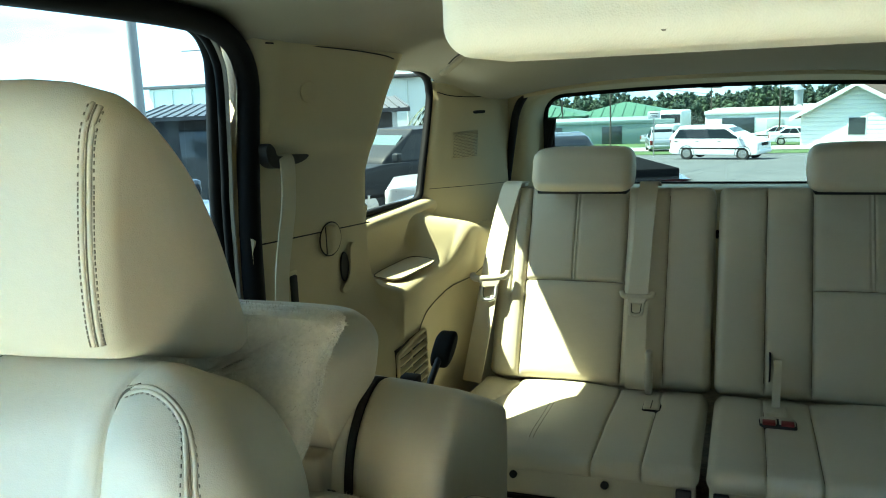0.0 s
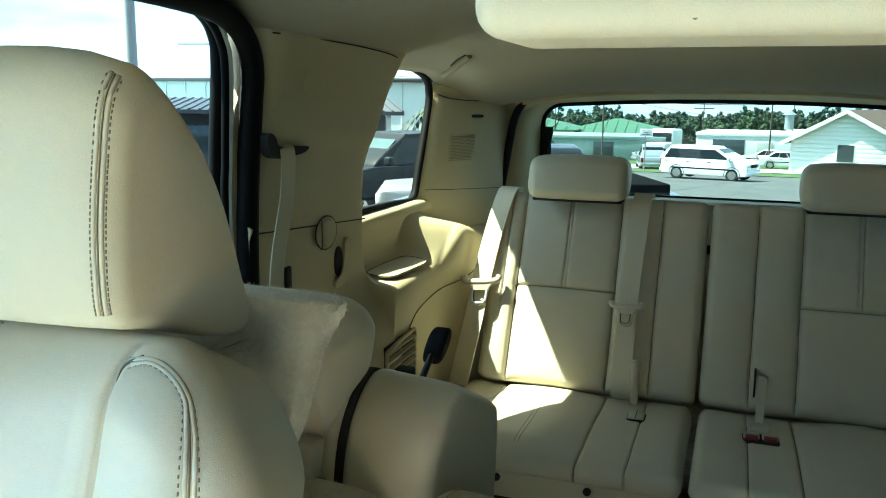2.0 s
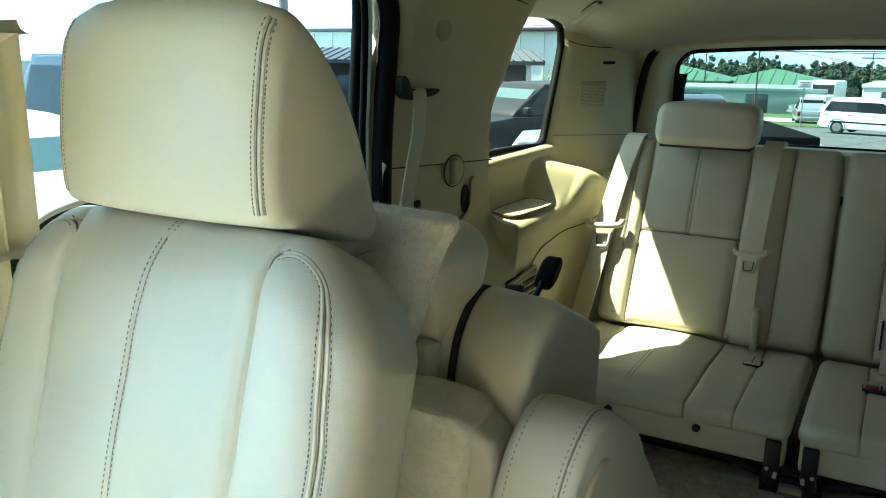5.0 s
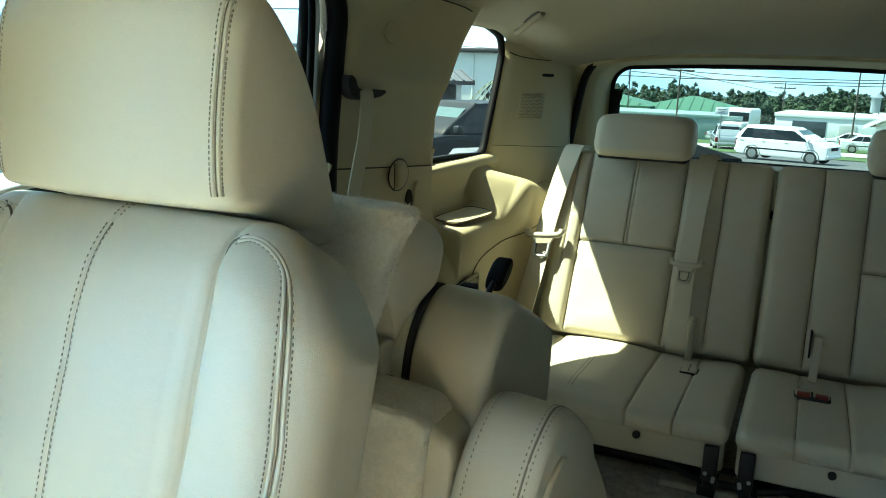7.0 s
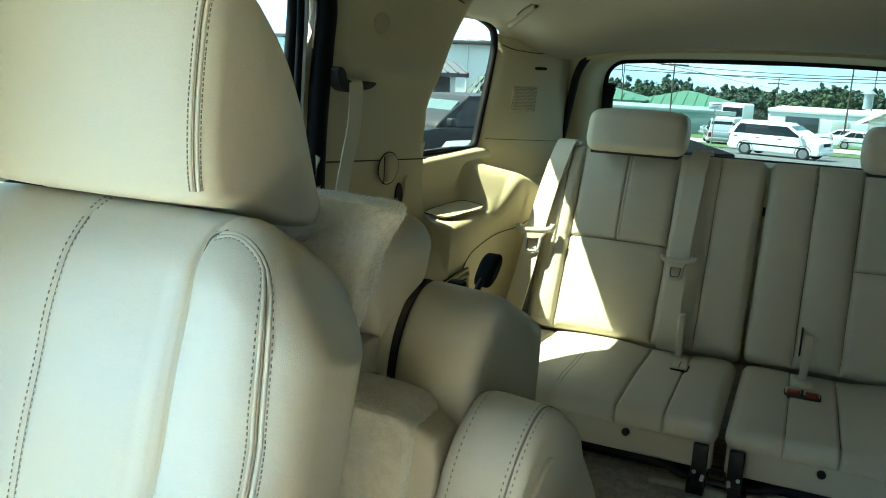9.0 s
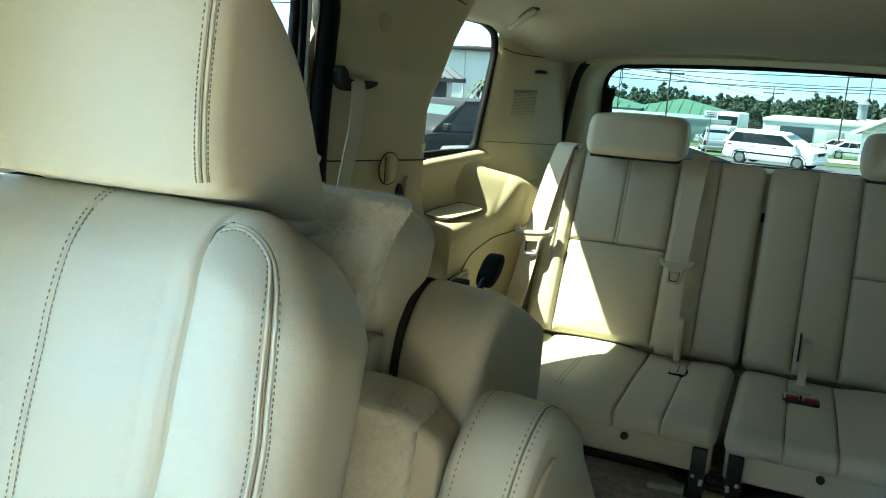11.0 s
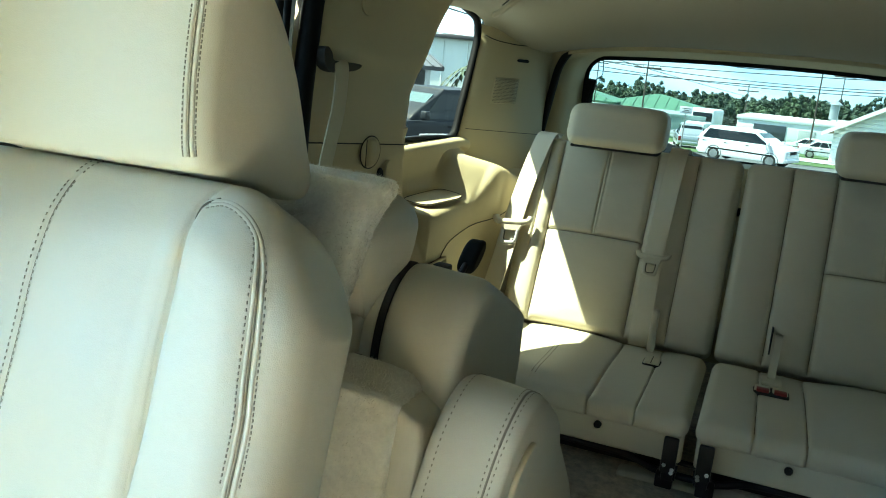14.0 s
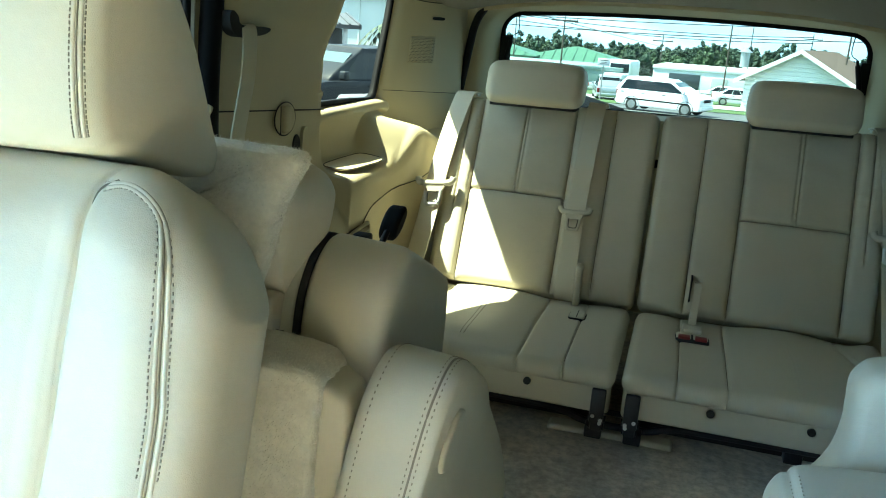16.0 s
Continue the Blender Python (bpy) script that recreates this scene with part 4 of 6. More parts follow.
def bench_half(s, label):
    e = thing("bench_seat", label, "car seat", (s * 0.31, 2.0, 0.18), "third row seats")
    cuts = [([(0.235, -0.02), (0.235, 0.57)], 0.014, 0.0042), ([(0.511, -0.02), (0.511, 0.57)], 0.014, 0.0042), ([(0.235, 0.273), (0.511, 0.273)], 0.012, 0.0040),
            ([(0.368, 0.275), (0.368, 0.57)], 0.006, 0.0016), ([(0.377, 0.275), (0.377, 0.57)], 0.006, 0.0016), ([(0.124, -0.02), (0.124, 0.57)], 0.010, 0.0034),
            ([(0.548, 0.2), (0.548, 0.57)], 0.008, 0.002), ([(0.511, 0.36), (0.60, 0.345)], 0.006, 0.002)]

    def warp(p, n):
        a, h = p[:, 0] + 0.299, p[:, 2] + 0.275
        w = np.clip(-n[:, 1], 0, 1) ** 1.5
        main = np.clip(1 - ((a - 0.372) / 0.137) ** 2, 0, 1)
        puff = 0.011 * main * (1 - 0.35 * step(h, 0.24, 0.30)) + 0.009 * np.clip(1 - ((a - 0.562) / 0.050) ** 2, 0, 1) ** 0.35 + 0.007 * np.clip(1 - ((a - 0.06) / 0.065) ** 2, 0, 1) + 0.005 * np.clip(1 - ((a - 0.18) / 0.05) ** 2, 0, 1)
        puff = puff * (0.35 + 0.65 * step(h, 0, 0.06) * step(-h, -0.55, -0.47))
        ripple = 0.0012 * np.sin(a * 31 + 4 * np.sin(h * 14)) * np.sin(h * 23 + s)
        out = w * (puff + ripple - seam_cut(a, h, cuts))
        h = h - 0.012 * step(a, 0.52, 0.62) * step(h, 0.3, 0.55)
        off = -(p[:, 1] + 0.065) + out
        base = np.stack([s * a, np.full_like(a, 2.2), np.full_like(a, 0.388)], 1)
        return base + h[:, None] * UP + off[:, None] * FRONT

    back = Soft((0.588, 0.13, 0.55), 0.022, (70, 6, 56), warp, 5, ([q - 0.299 for q in (0.124, 0.235, 0.3725, 0.511, 0.548)], (), [0.273 - 0.275]))
    v, f = back.build()
    mesh("backrest", v, f, LEATHER, e)
    for sx, h0, h1 in ((0.124, 0.03, 0.53), (0.235, 0.03, 0.53), (0.511, 0.03, 0.53), (0.548, 0.22, 0.53)):
        line_in("backrest_seam", back, [(sx - 0.299, h0 - 0.275), (sx - 0.299, h1 - 0.275)], 0.0014, SEAMDARK, e, "sewn seam with its shade as a dark line")
    line_in("backrest_seam", back, [(0.235 - 0.299, -0.002), (0.511 - 0.299, -0.002)], 0.0014, SEAMDARK, e, "sewn seam with its shade as a dark line")
    for sx in (0.368, 0.377):
        line_in("backrest_stitching", back, [(sx - 0.299, 0.005), (sx - 0.299, 0.255)], 0.0010, SEAMDARK, e, "twin stitched seam")

    ccuts = [([(0.229, 1.6), (0.229, 2.3)], 0.010, 0.0024), ([(0.123, 1.6), (0.123, 2.3)], 0.007, 0.002), ([(0.368, 1.6), (0.368, 2.06)], 0.0012, 0.0014), ([(0.377, 1.6), (0.377, 2.06)], 0.0012, 0.0014),
             ([(0.545, 1.6), (0.545, 1.98), (0.505, 2.16), (0.50, 2.3)], 0.010, 0.0035)]

    def cwarp(p, n):
        a, y = p[:, 0] + 0.311, p[:, 1] + 1.985
        w = np.clip(n[:, 2], 0, 1) ** 1.5
        puff = 0.012 * np.clip(1 - ((a - 0.375) / 0.14) ** 2, 0, 1) + 0.006 * np.clip(1 - ((a - 0.06) / 0.07) ** 2, 0, 1) + 0.008 * np.clip(1 - ((a - 0.59) / 0.05) ** 2, 0, 1)
        puff = puff * step(y, 1.74, 1.84)
        ripple = 0.0012 * np.sin(a * 29) * np.sin(y * 21 + 2 * s)
        cut = seam_cut(a, y, ccuts)
        z = p[:, 2] + 0.357 + w * (puff + ripple - cut) - 0.012 * step(y, 1.95, 2.22)
        y = y + np.clip(-n[:, 1], 0, 1) ** 1.5 * cut * 0.8
        return np.stack([s * a, y, z], 1)

    cush = Soft((0.608, 0.49, 0.050), 0.024, (90, 60, 3), cwarp, 5, ([q - 0.311 for q in (0.123, 0.229, 0.3725)], (), ()))
    v, f = cush.build()
    mesh("cushion", v, f, LEATHER, e)
    for sx in (0.123, 0.229):
        pts = cush.place([(sx - 0.311, yy - 1.985, 0.025) for yy in np.linspace(1.768, 2.14, 50)])
        tv, tf = tube([p + np.array((0, 0, 0.0004)) for p in pts], 0.0012, 5)
        mesh("cushion_seam", tv, tf, SEAMDARK, e, "sewn seam with its shade as a dark line")

    for sx in (0.368, 0.377) if s < 0 else ():
        pts = cush.place([(sx - 0.311, yy - 1.985, 0.025) for yy in np.linspace(1.80, 2.06, 30)])
        tv, tf = tube([p + np.array((0, 0, 0.0003)) for p in pts], 0.0008, 5)
        mesh("cushion_stitching", tv, tf, SEAMDARK, e, "twin stitched seam")

    y0, y1, z0, z1, r = 2.302, 2.41, 0.884, 1.004, 0.03
    prof = []
    for cy, cz, a0 in ((y1 - r, z1 - r, 0), (y0 + r, z1 - r, 90), (y0 + r, z0 + r, 180), (y1 - r, z0 + r, 270)):
        prof += [(cy + r * math.cos(radians(a0 + 15 * k)) + 0.02 * (cz > 0.94), cz + r * math.sin(radians(a0 + 15 * k))) for k in range(7)]
    c = s * 0.352
    v, f = slab(prof, c - 0.137, c + 0.137, 0.028, 0.004)
    v = v.copy()
    v[:, 1] -= 0.006 * (1 - ((v[:, 0] - c) / 0.137) ** 2) * (v[:, 1] < 2.36)
    v[:, 2] -= 0.008 * np.abs((v[:, 0] - c) / 0.137) ** 3 * (v[:, 2] > 0.95)
    mesh("headrest", v, f, LEATHER, e)
    # Thin black strip in place of the shade below the headrest's overhang.
    part("headrest_shade_strip", block((c - 0.122, 2.322, 0.878), (c + 0.122, 2.40, 0.887), 0.003), SHADE, e, "dark strip standing for the shade below the headrest")
    # base cover, holes, lock bracket
    sh = Soft((0.600, 0.03, 0.094), 0.010, (10, 3, 6), lambda p, n: np.stack([s * (p[:, 0] + 0.313), p[:, 1] + 1.762 + 0.16 * (0.05 - p[:, 2]), p[:, 2] + 0.3145], 1), 4)
    v, f = sh.build()
    mesh("base_cover", v, f, LEATHER, e, "beige padded cover under the cushion")
    for a in (0.2, 0.402):
        part("hole", rod((s * a, 1.7465, 0.322), (s * a, 1.78, 0.319), 0.0085, n=20), SHADE, e)
    # A near-black block paints the shade between cover and floor.
    part("under_seat_shade", block((min(s * 0.03, s * 0.6), 1.90, 0.178), (max(s * 0.03, s * 0.6), 2.2, 0.300), 0.01), SHADE, e, "dark block whose black stands for the shade under the seat")
    b = part("lock_bracket", join(block((-0.016, -0.006, -0.036), (0.016, 0.006, 0.048), 0.004, 2, Matrix.Translation((s * 0.037, 1.744, 0.288))), block((-0.013, -0.006, -0.020), (0.013, 0.07, 0.008), 0.005, 2, Matrix.Translation((s * 0.037, 1.762, 0.245))), rod((s * 0.037 - 0.017, 1.780, 0.232), (s * 0.037 + 0.017, 1.780, 0.232), 0.011, n=12), rod((s * 0.037 - 0.02, 1.765, 0.256), (s * 0.037 + 0.02, 1.765, 0.256), 0.008, n=10)), DARKSTEEL, e, "black steel floor latch")
    for dx, dz in ((-0.010, 0.264), (-0.009, 0.257), (0.008, 0.272)):
        part("bolt", rod((s * (0.037 + dx), 1.735, dz), (s * (0.037 + dx), 1.746, dz), 0.0045, n=8), STEEL, b)
    return e, back


left_bench, _ = bench_half(-1, "cream leather third-row seat with a beige headrest, half in sunlight")
right_bench, _ = bench_half(1, "cream leather third-row seat with a beige headrest and red buckles")


def centre_belt():
    e = thing("seat_belt", "beige centre seat belt hanging over the third-row backrest", "seat belt", (-0.17, 2.4, 0.88), "third row belts")
    strap("webbing", [(-0.176, 2.46, 0.885), (-0.178, 2.435, 0.897), (-0.181, 2.400, 0.885), (-0.187, 2.325, 0.75), (-0.192, 2.268, 0.61), (-0.191, 2.215, 0.48), (-0.190, 2.180, 0.41), (-0.190, 2.185, 0.383)], 0.050, (1, 0, 0), e)
    tongue(e, (-0.193, 2.262, 0.612), (1, 0, 0.02), (-0.03, -0.4, -0.9), 1.0, BUCKLE)
    b = thing("buckle_stalk", "beige plastic buckle beside the centre belt", "buckle", (-0.14, 2.15, 0.38))
    part("stalk", block((-0.164, 2.172, 0.372), (-0.146, 2.206, 0.488), 0.006, 3), LEATHER, b)


def outer_belt(s, label):
    e = thing("seat_belt", label, "seat belt", (s * 0.6, 2.4, 0.88), "third row belts")
    strap("webbing", [(s * 0.560, 2.47, 0.895), (s * 0.566, 2.43, 0.899), (s * 0.574, 2.400, 0.876), (s * 0.594, 2.348, 0.766), (s * 0.608, 2.288, 0.641), (s * 0.613, 2.243, 0.55), (s * 0.622, 2.200, 0.46), (s * 0.632, 2.165, 0.372)], 0.058, (1, 0.20 * s, 0), e)
    tongue(e, (s * 0.604, 2.278, 0.643), (1, 0.1, 0.08), (0.0, -0.35, -0.93), 1.25)
    part("guide", block((min(s * 0.535, s * 0.597), 2.43, 0.884), (max(s * 0.535, s * 0.597), 2.47, 0.896), 0.005), BUCKLE, e)


centre_belt()
outer_belt(-1, "beige outer seat belt with its bright steel tongue in the sun")
outer_belt(1, "beige outer seat belt hanging beside the third-row seat")


def latch_pockets():
    p = thing("latch_pocket", "beige belt slot with a dark rim in the cushion", "buckle", (-0.135, 2.06, 0.378))
    part("bezel", block((-0.158, 2.048, 0.366), (-0.113, 2.104, 0.3865), 0.010, 4), SHADE, p, "dark rim")
    part("lid", block((-0.1555, 2.0505, 0.372), (-0.1155, 2.1015, 0.3885), 0.006, 3), LEATHER, p)
    part("seam", block((-0.1365, 2.052, 0.380), (-0.1345, 2.100, 0.3889), 0.0), SHADE, p)
    q = thing("belt_buckles", "pair of buckles with red release buttons in the cushion", "buckle", (0.15, 2.03, 0.378))
    part("bezel", block((0.110, 2.008, 0.366), (0.194, 2.064, 0.3865), 0.010, 4), SHADE, q, "dark rim")
    for k in (0, 1):
        x = 0.114 + k * 0.040
        b = part("buckle", block((x, 2.020, 0.37), (x + 0.036, 2.060, 0.3895), 0.005, 3), BUCKLE, q)
        part("release_button", block((x + 0.004, 2.014, 0.376), (x + 0.033, 2.036, 0.3925), 0.003, 2), RED, b, "red release button")
    a = thing("anchor_strap", "short beige anchor strap rising from the cushion gap", "seat belt", (0.15, 2.18, 0.40))
    strap("webbing", [(0.154, 2.215, 0.475), (0.154, 2.195, 0.468), (0.152, 2.165, 0.42), (0.15, 2.135, 0.384)], 0.019, (1, 0, 0), a, LEATHER, 0.003)
    part("foot", block((0.128, 2.10, 0.372), (0.176, 2.15, 0.384), 0.005, 2), LEATHER, a)
    part("slot", block((0.135, 2.2135, 0.418), (0.1395, 2.2475, 0.488), 0.001), SHADE, a, "dark slit in the backrest")


latch_pockets()


def floor_rail():
    e = thing("floor_rail", "black steel seat rail across the floor under the third row", "rail", (0, 1.85, 0.18))
    line = smooth_line([(-0.6, 1.88, 0.215), (-0.35, 1.875, 0.215), (-0.17, 1.868, 0.216), (-0.125, 1.862, 0.214), (-0.08, 1.852, 0.204), (-0.04, 1.848, 0.202), (0.04, 1.848, 0.202), (0.08, 1.852, 0.204), (0.125, 1.862, 0.214), (0.17, 1.868, 0.216), (0.35, 1.875, 0.215), (0.6, 1.88, 0.215)], 6)
    v, f = tube(line, 0.009, 8)
    mesh("bar", v, f, DARKSTEEL, e)
    v, f = tube([(x, y + 0.03, z + 0.02) for x, y, z in line], 0.007, 8)
    mesh("bar", v, f, DARKSTEEL, e)
    for x in (-0.045, 0.045, -0.4, 0.4):
        part("foot", block((x - 0.02, 1.81 if abs(x) < 0.1 else 1.87, 0.18), (x + 0.02, 1.86 if abs(x) < 0.1 else 1.91, 0.21), 0.004), DARKSTEEL, e)
    sh = Soft((0.29, 0.050, 0.024), 0.010, (20, 6, 2), lambda p, n: p + np.array((-0.008, 1.848, 0.180)) - np.stack([0 * p[:, 0], 0.008 * (p[:, 0] / 0.16) ** 2, 0 * p[:, 0]], 1), 4)
    v, f = sh.build()
    t = thing("floor_trim", "beige plastic floor strip in front of the seat latches", "floor trim", (0, 1.77, 0.18))
    mesh("strip", v, f, BUCKLE, t)


floor_rail()


# ---- second row belt on the pillar ----
def pillar_belt():
    e = thing("seat_belt", "beige second-row belt running down the pillar to its tongue", "seat belt", (-0.71, 1.36, 1.04))
    strap("webbing", [(-0.722, 1.400, 1.062), (-0.704, 1.390, 1.05), (-0.695, 1.370, 0.98), (-0.695, 1.350, 0.92), (-0.698, 1.336, 0.86), (-0.704, 1.334, 0.78), (-0.712, 1.336, 0.72)], 0.030, (0.35, 1, 0.15), e)
    strap("lower_webbing", [(-0.712, 1.336, 0.72), (-0.712, 1.328, 0.55), (-0.712, 1.33, 0.30), (-0.712, 1.33, 0.185)], 0.018, (0, 1, 0), e)
    part("tongue_bar", block((-0.722, 1.318, 0.712), (-0.70, 1.352, 0.732), 0.006, 3), BUCKLE, e)
    v, f = tube(smooth_line([(-0.705, 1.35, 0.70), (-0.70, 1.356, 0.66), (-0.70, 1.36, 0.62)], 5), 0.004, 6)
    mesh("latch_hook", v, f, STEEL, e)


pillar_belt()


# ---- front passenger seat ----
def front_seat():
    e = thing("front_seat", "cream leather front passenger seat with double-stitched bolsters", "car seat", (-0.495, 0.6, 0.18))
    groove = smooth_line([(0.185, 0.34), (0.160, 0.322), (0.146, 0.306), (0.139, 0.291), (0.137, 0.272), (0.138, 0.25), (0.139, 0.20), (0.137, 0.10), (0.133, 0.0), (0.124, -0.31)], 6)
    seam = smooth_line([(0.142, 0.300), (0.158, 0.310), (0.178, 0.311), (0.196, 0.307), (0.207, 0.295), (0.2155, 0.262), (0.221, 0.19), (0.2235, 0.10), (0.2235, -0.31)], 6)
    groove, seam = [tuple(p) for p in groove], [tuple(p) for p in seam]

    def warp(p, n):
        x, y, z = p[:, 0].copy(), p[:, 1].copy(), p[:, 2].copy()
        ax = np.abs(x)
        w = np.clip(-n[:, 1], 0, 1)
        cut = 0.004 * np.exp(-gap_to(ax, z, groove) / 0.012) + 0.009 * np.exp(-gap_to(ax, z, groove) / 0.0028) + 0.0022 * np.exp(-gap_to(ax, z, seam) / 0.0045) + 0.004 * np.exp(-np.abs(x) / 0.0020)
        bol = np.clip(1 - ((ax - 0.168) / 0.055) ** 2, 0, 1) * step(-z, -0.306, -0.25)
        puff = 0.008 * bol + 0.016 * np.clip(1 - (ax / 0.13) ** 2, 0, 1) ** 0.7 * step(-z, -0.31, -0.2)
        ripple = 0.0014 * np.sin(x * 47 + 3) * np.sin(z * 19) + 0.0010 * np.sin(x * 20 - z * 42)
        y = y - w**1.2 * (puff + ripple - cut)
        y = y + np.clip(n[:, 1], 0, 1) * 0.02 * (1 - (x / 0.25) ** 2)
        x = x + 0.005 * step(x, 0.20, 0.25)
        drop = 0.072 * step(ax, 0.155, 0.270) ** 1.2 * step(z, -0.02, 0.31) + 0.040 * step(y, -0.060, 0.06) * step(z, 0.20, 0.31)
        z = z - drop + 0.004 * (1 - (x / 0.25) ** 2) * step(z, 0.2, 0.31)
        zz = z + 0.652
        return np.stack([x - 0.515, y + 0.078 + 0.548 + 0.30 * (zz - 0.9), zz], 1)

    back = Soft((0.50, 0.155, 0.62), 0.055, (170, 8, 160), warp, 24, ((0.0,), (), ()))
    v, f = back.build()
    b = mesh("backrest", v, f, LEATHER, e)
    for sg in (1, -1):
        sew("seam_stitching", back, [(sg * a, c) for a, c in seam[:-6]], (0.0058, -0.0058), e)
    sew("centre_stitching", back, [(0, 0.30), (0, -0.28)], (0.0042, -0.0042), e)
    line_in("centre_seam", back, [(0, 0.30), (0, -0.28)], 0.0009, SEAMSHADE, e, "sewn centre seam", out=0.0002)
    for sg in (1, -1):
        line_in("bolster_seam", back, [(sg * a, c) for a, c in seam[2:]], 0.0009, SEAMSHADE, e, "sewn bolster seam", out=0.0003)
        for d in (-0.0028, 0.0028):
            line_in("bolster_welt", back, [(sg * a, c) for a, c in shifted(seam[2:], d)], 0.0023, LEATHER, e, out=-0.0010)
        line_in("bolster_groove", back, [(sg * a, c) for a, c in groove[8:]], 0.0014, SEAMDARK, e, "dark line for the shade in the seam beside the bolster", out=0.0002)
    spots, normals, ways = [], [], []
    for x in (0.0042, -0.0042):
        for k in range(1, 14):
            A, B, C = back.place([(x, -0.0775 + 0.0075 * k, 0.31), (x, -0.0765 + 0.0075 * k, 0.31), (x + 0.001, -0.0775 + 0.0075 * k, 0.31)])
            w = (B - A) / max(np.linalg.norm(B - A), 1e-9)
            nn = np.cross(w, C - A)
            nn /= max(np.linalg.norm(nn), 1e-9)
            nn = nn if nn[2] > 0 else -nn
            spots.append(A + nn * 0.0005), normals.append(nn), ways.append(w)
    v, f = stitches(spots, normals, ways)
    mesh("top_stitching", v, f, THREAD, e, "stitching with its thread darkened for the shade of the notches", smooth=False)

    # headrest
    prof = smooth_line([(0.5535, 0.985), (0.552, 1.04), (0.560, 1.11), (0.570, 1.155), (0.588, 1.178), (0.612, 1.178), (0.640, 1.155), (0.672, 1.115), (0.702, 1.05), (0.729, 0.975), (0.739, 0.944), (0.727, 0.930), (0.68, 0.938), (0.61, 0.962), (0.57, 0.971)], 6, True)
    hv, hf = slab(prof, -0.658, -0.362, 0.018, 0.006)
    hv = hv.copy()
    u = (hv[:, 0] + 0.51) / 0.148
    front = np.clip((0.66 - hv[:, 1]) / 0.1, 0, 1)
    hv[:, 1] += 0.030 * np.abs(u) ** 2.6 * front * 0.6 - 0.006 * front
    hv[:, 2] -= 0.022 * np.abs(u) ** 4 * np.clip((hv[:, 2] - 1.05) / 0.12, 0, 1)
    h = mesh("headrest", hv, hf, LEATHER, e)

    def head_skin(x, t):
        """A point of the headrest's front edge, at height t from bottom to top, and its normal."""
        k = np.interp(t, [0, 0.33, 0.7, 0.9, 1.0], [0, 6, 12, 18, 24])
        a, c = np.array(prof[int(k)]), np.array(prof[min(int(k) + 1, len(prof) - 1)])
        q = a + (c - a) * (k - int(k))
        uu = (x + 0.51) / 0.148
        fr = np.clip((0.66 - q[0]) / 0.1, 0, 1)
        edge = max(0.0, abs(x + 0.51) - (0.148 - 0.018))
        inset = 0.018 - math.sqrt(max(0.0, 0.018**2 - min(edge, 0.0179) ** 2))
        cc = np.array(prof).mean(0)
        q = q + (cc - q) / np.linalg.norm(cc - q) * inset
        return np.array((x, q[0] + 0.018 * abs(uu) ** 2.6 * fr - 0.006 * fr, q[1] - 0.022 * abs(uu) ** 4 * np.clip((q[1] - 1.05) / 0.12, 0, 1)))

    for sg in (1, -1):
        spots, normals, ways = [], [], []
        for off in (0.1275, 0.1375):
            x = -0.51 + sg * off
            for t in np.arange(0.012, 0.97, 0.0255):
                a, c, d = head_skin(x, t), head_skin(x, t + 0.004), head_skin(x + 0.001, t)
                w = (c - a) / np.linalg.norm(c - a)
                nn = np.cross(w, d - a)
                nn /= np.linalg.norm(nn)
                if nn[1] > 0:
                    nn = -nn
                spots.append(a + nn * 0.0005), normals.append(nn), ways.append(w)
        line = [head_skin(-0.51 + sg * 0.1325, t) for t in np.linspace(0.0, 0.97, 30)]
        tv, tf = tube([p + np.array((sg * 0.0002, -0.0002, 0)) for p in line], 0.0007, 5)
        mesh("headrest_seam", tv, tf, SEAMSHADE, h, "sewn corner seam")
        for d in (-0.0026, 0.0026):
            tv, tf = tube([head_skin(-0.51 + sg * (0.1325 + d), t) + np.array((-sg * 0.0004, 0.0008, 0)) for t in np.linspace(0.0, 0.97, 40)], 0.0021, 8)
            mesh("headrest_welt", tv, tf, LEATHER, h)
        sv, sf = stitches(spots, normals, ways)
        mesh("headrest_stitching", sv, sf, THREAD, h, "stitching with its thread darkened for the shade of the notches", smooth=False)
    for k in (-0.07, 0.07):
        part("headrest_post", rod((-0.51 + k, 0.65, 0.90), (-0.51 + k, 0.65, 0.97), 0.007), STEEL, e)
    sh = Soft((0.50, 0.50, 0.17), 0.05, (20, 20, 6), lambda p, n: p + np.array((-0.495, 0.22, 0.38)), 5)
    v, f = sh.build()
    mesh("cushion", v, f, LEATHER, e)
    part("seat_base", block((-0.70, 0.02, 0.18), (-0.29, 0.55, 0.32), 0.02), BLACK, e)


front_seat()
# Unseen panels added here: dark ones stop light, the low beige one bounces it.
driver_light_block = thing("light_block_driver", "unseen panels added on the driver side, dark to block light, beige below to bounce it", "wall", kind="structure")
part("lower_panel", block((0.33, -1.3, 0.18), (0.36, 0.70, 0.60), 0.01), LEATHER, driver_light_block)
part("leak_block_panel", block((0.33, 0.702, 0.18), (0.82, 0.722, 1.30), 0.005), DASH, driver_light_block)
part("upper_panel", block((0.333, -1.3, 0.60), (0.357, 0.70, 1.30), 0.01), DASH, driver_light_block)


# ---- second row, passenger side: folded and tumbled forward ----
def upright_slab(outline, y0, y1, r, bulge=0.0):
    """A pad whose outline is a closed line of (x, z), from y0 to y1."""
    v, f = slab(outline, y0, y1, r, bulge)
    return v[:, [1, 0, 2]], f


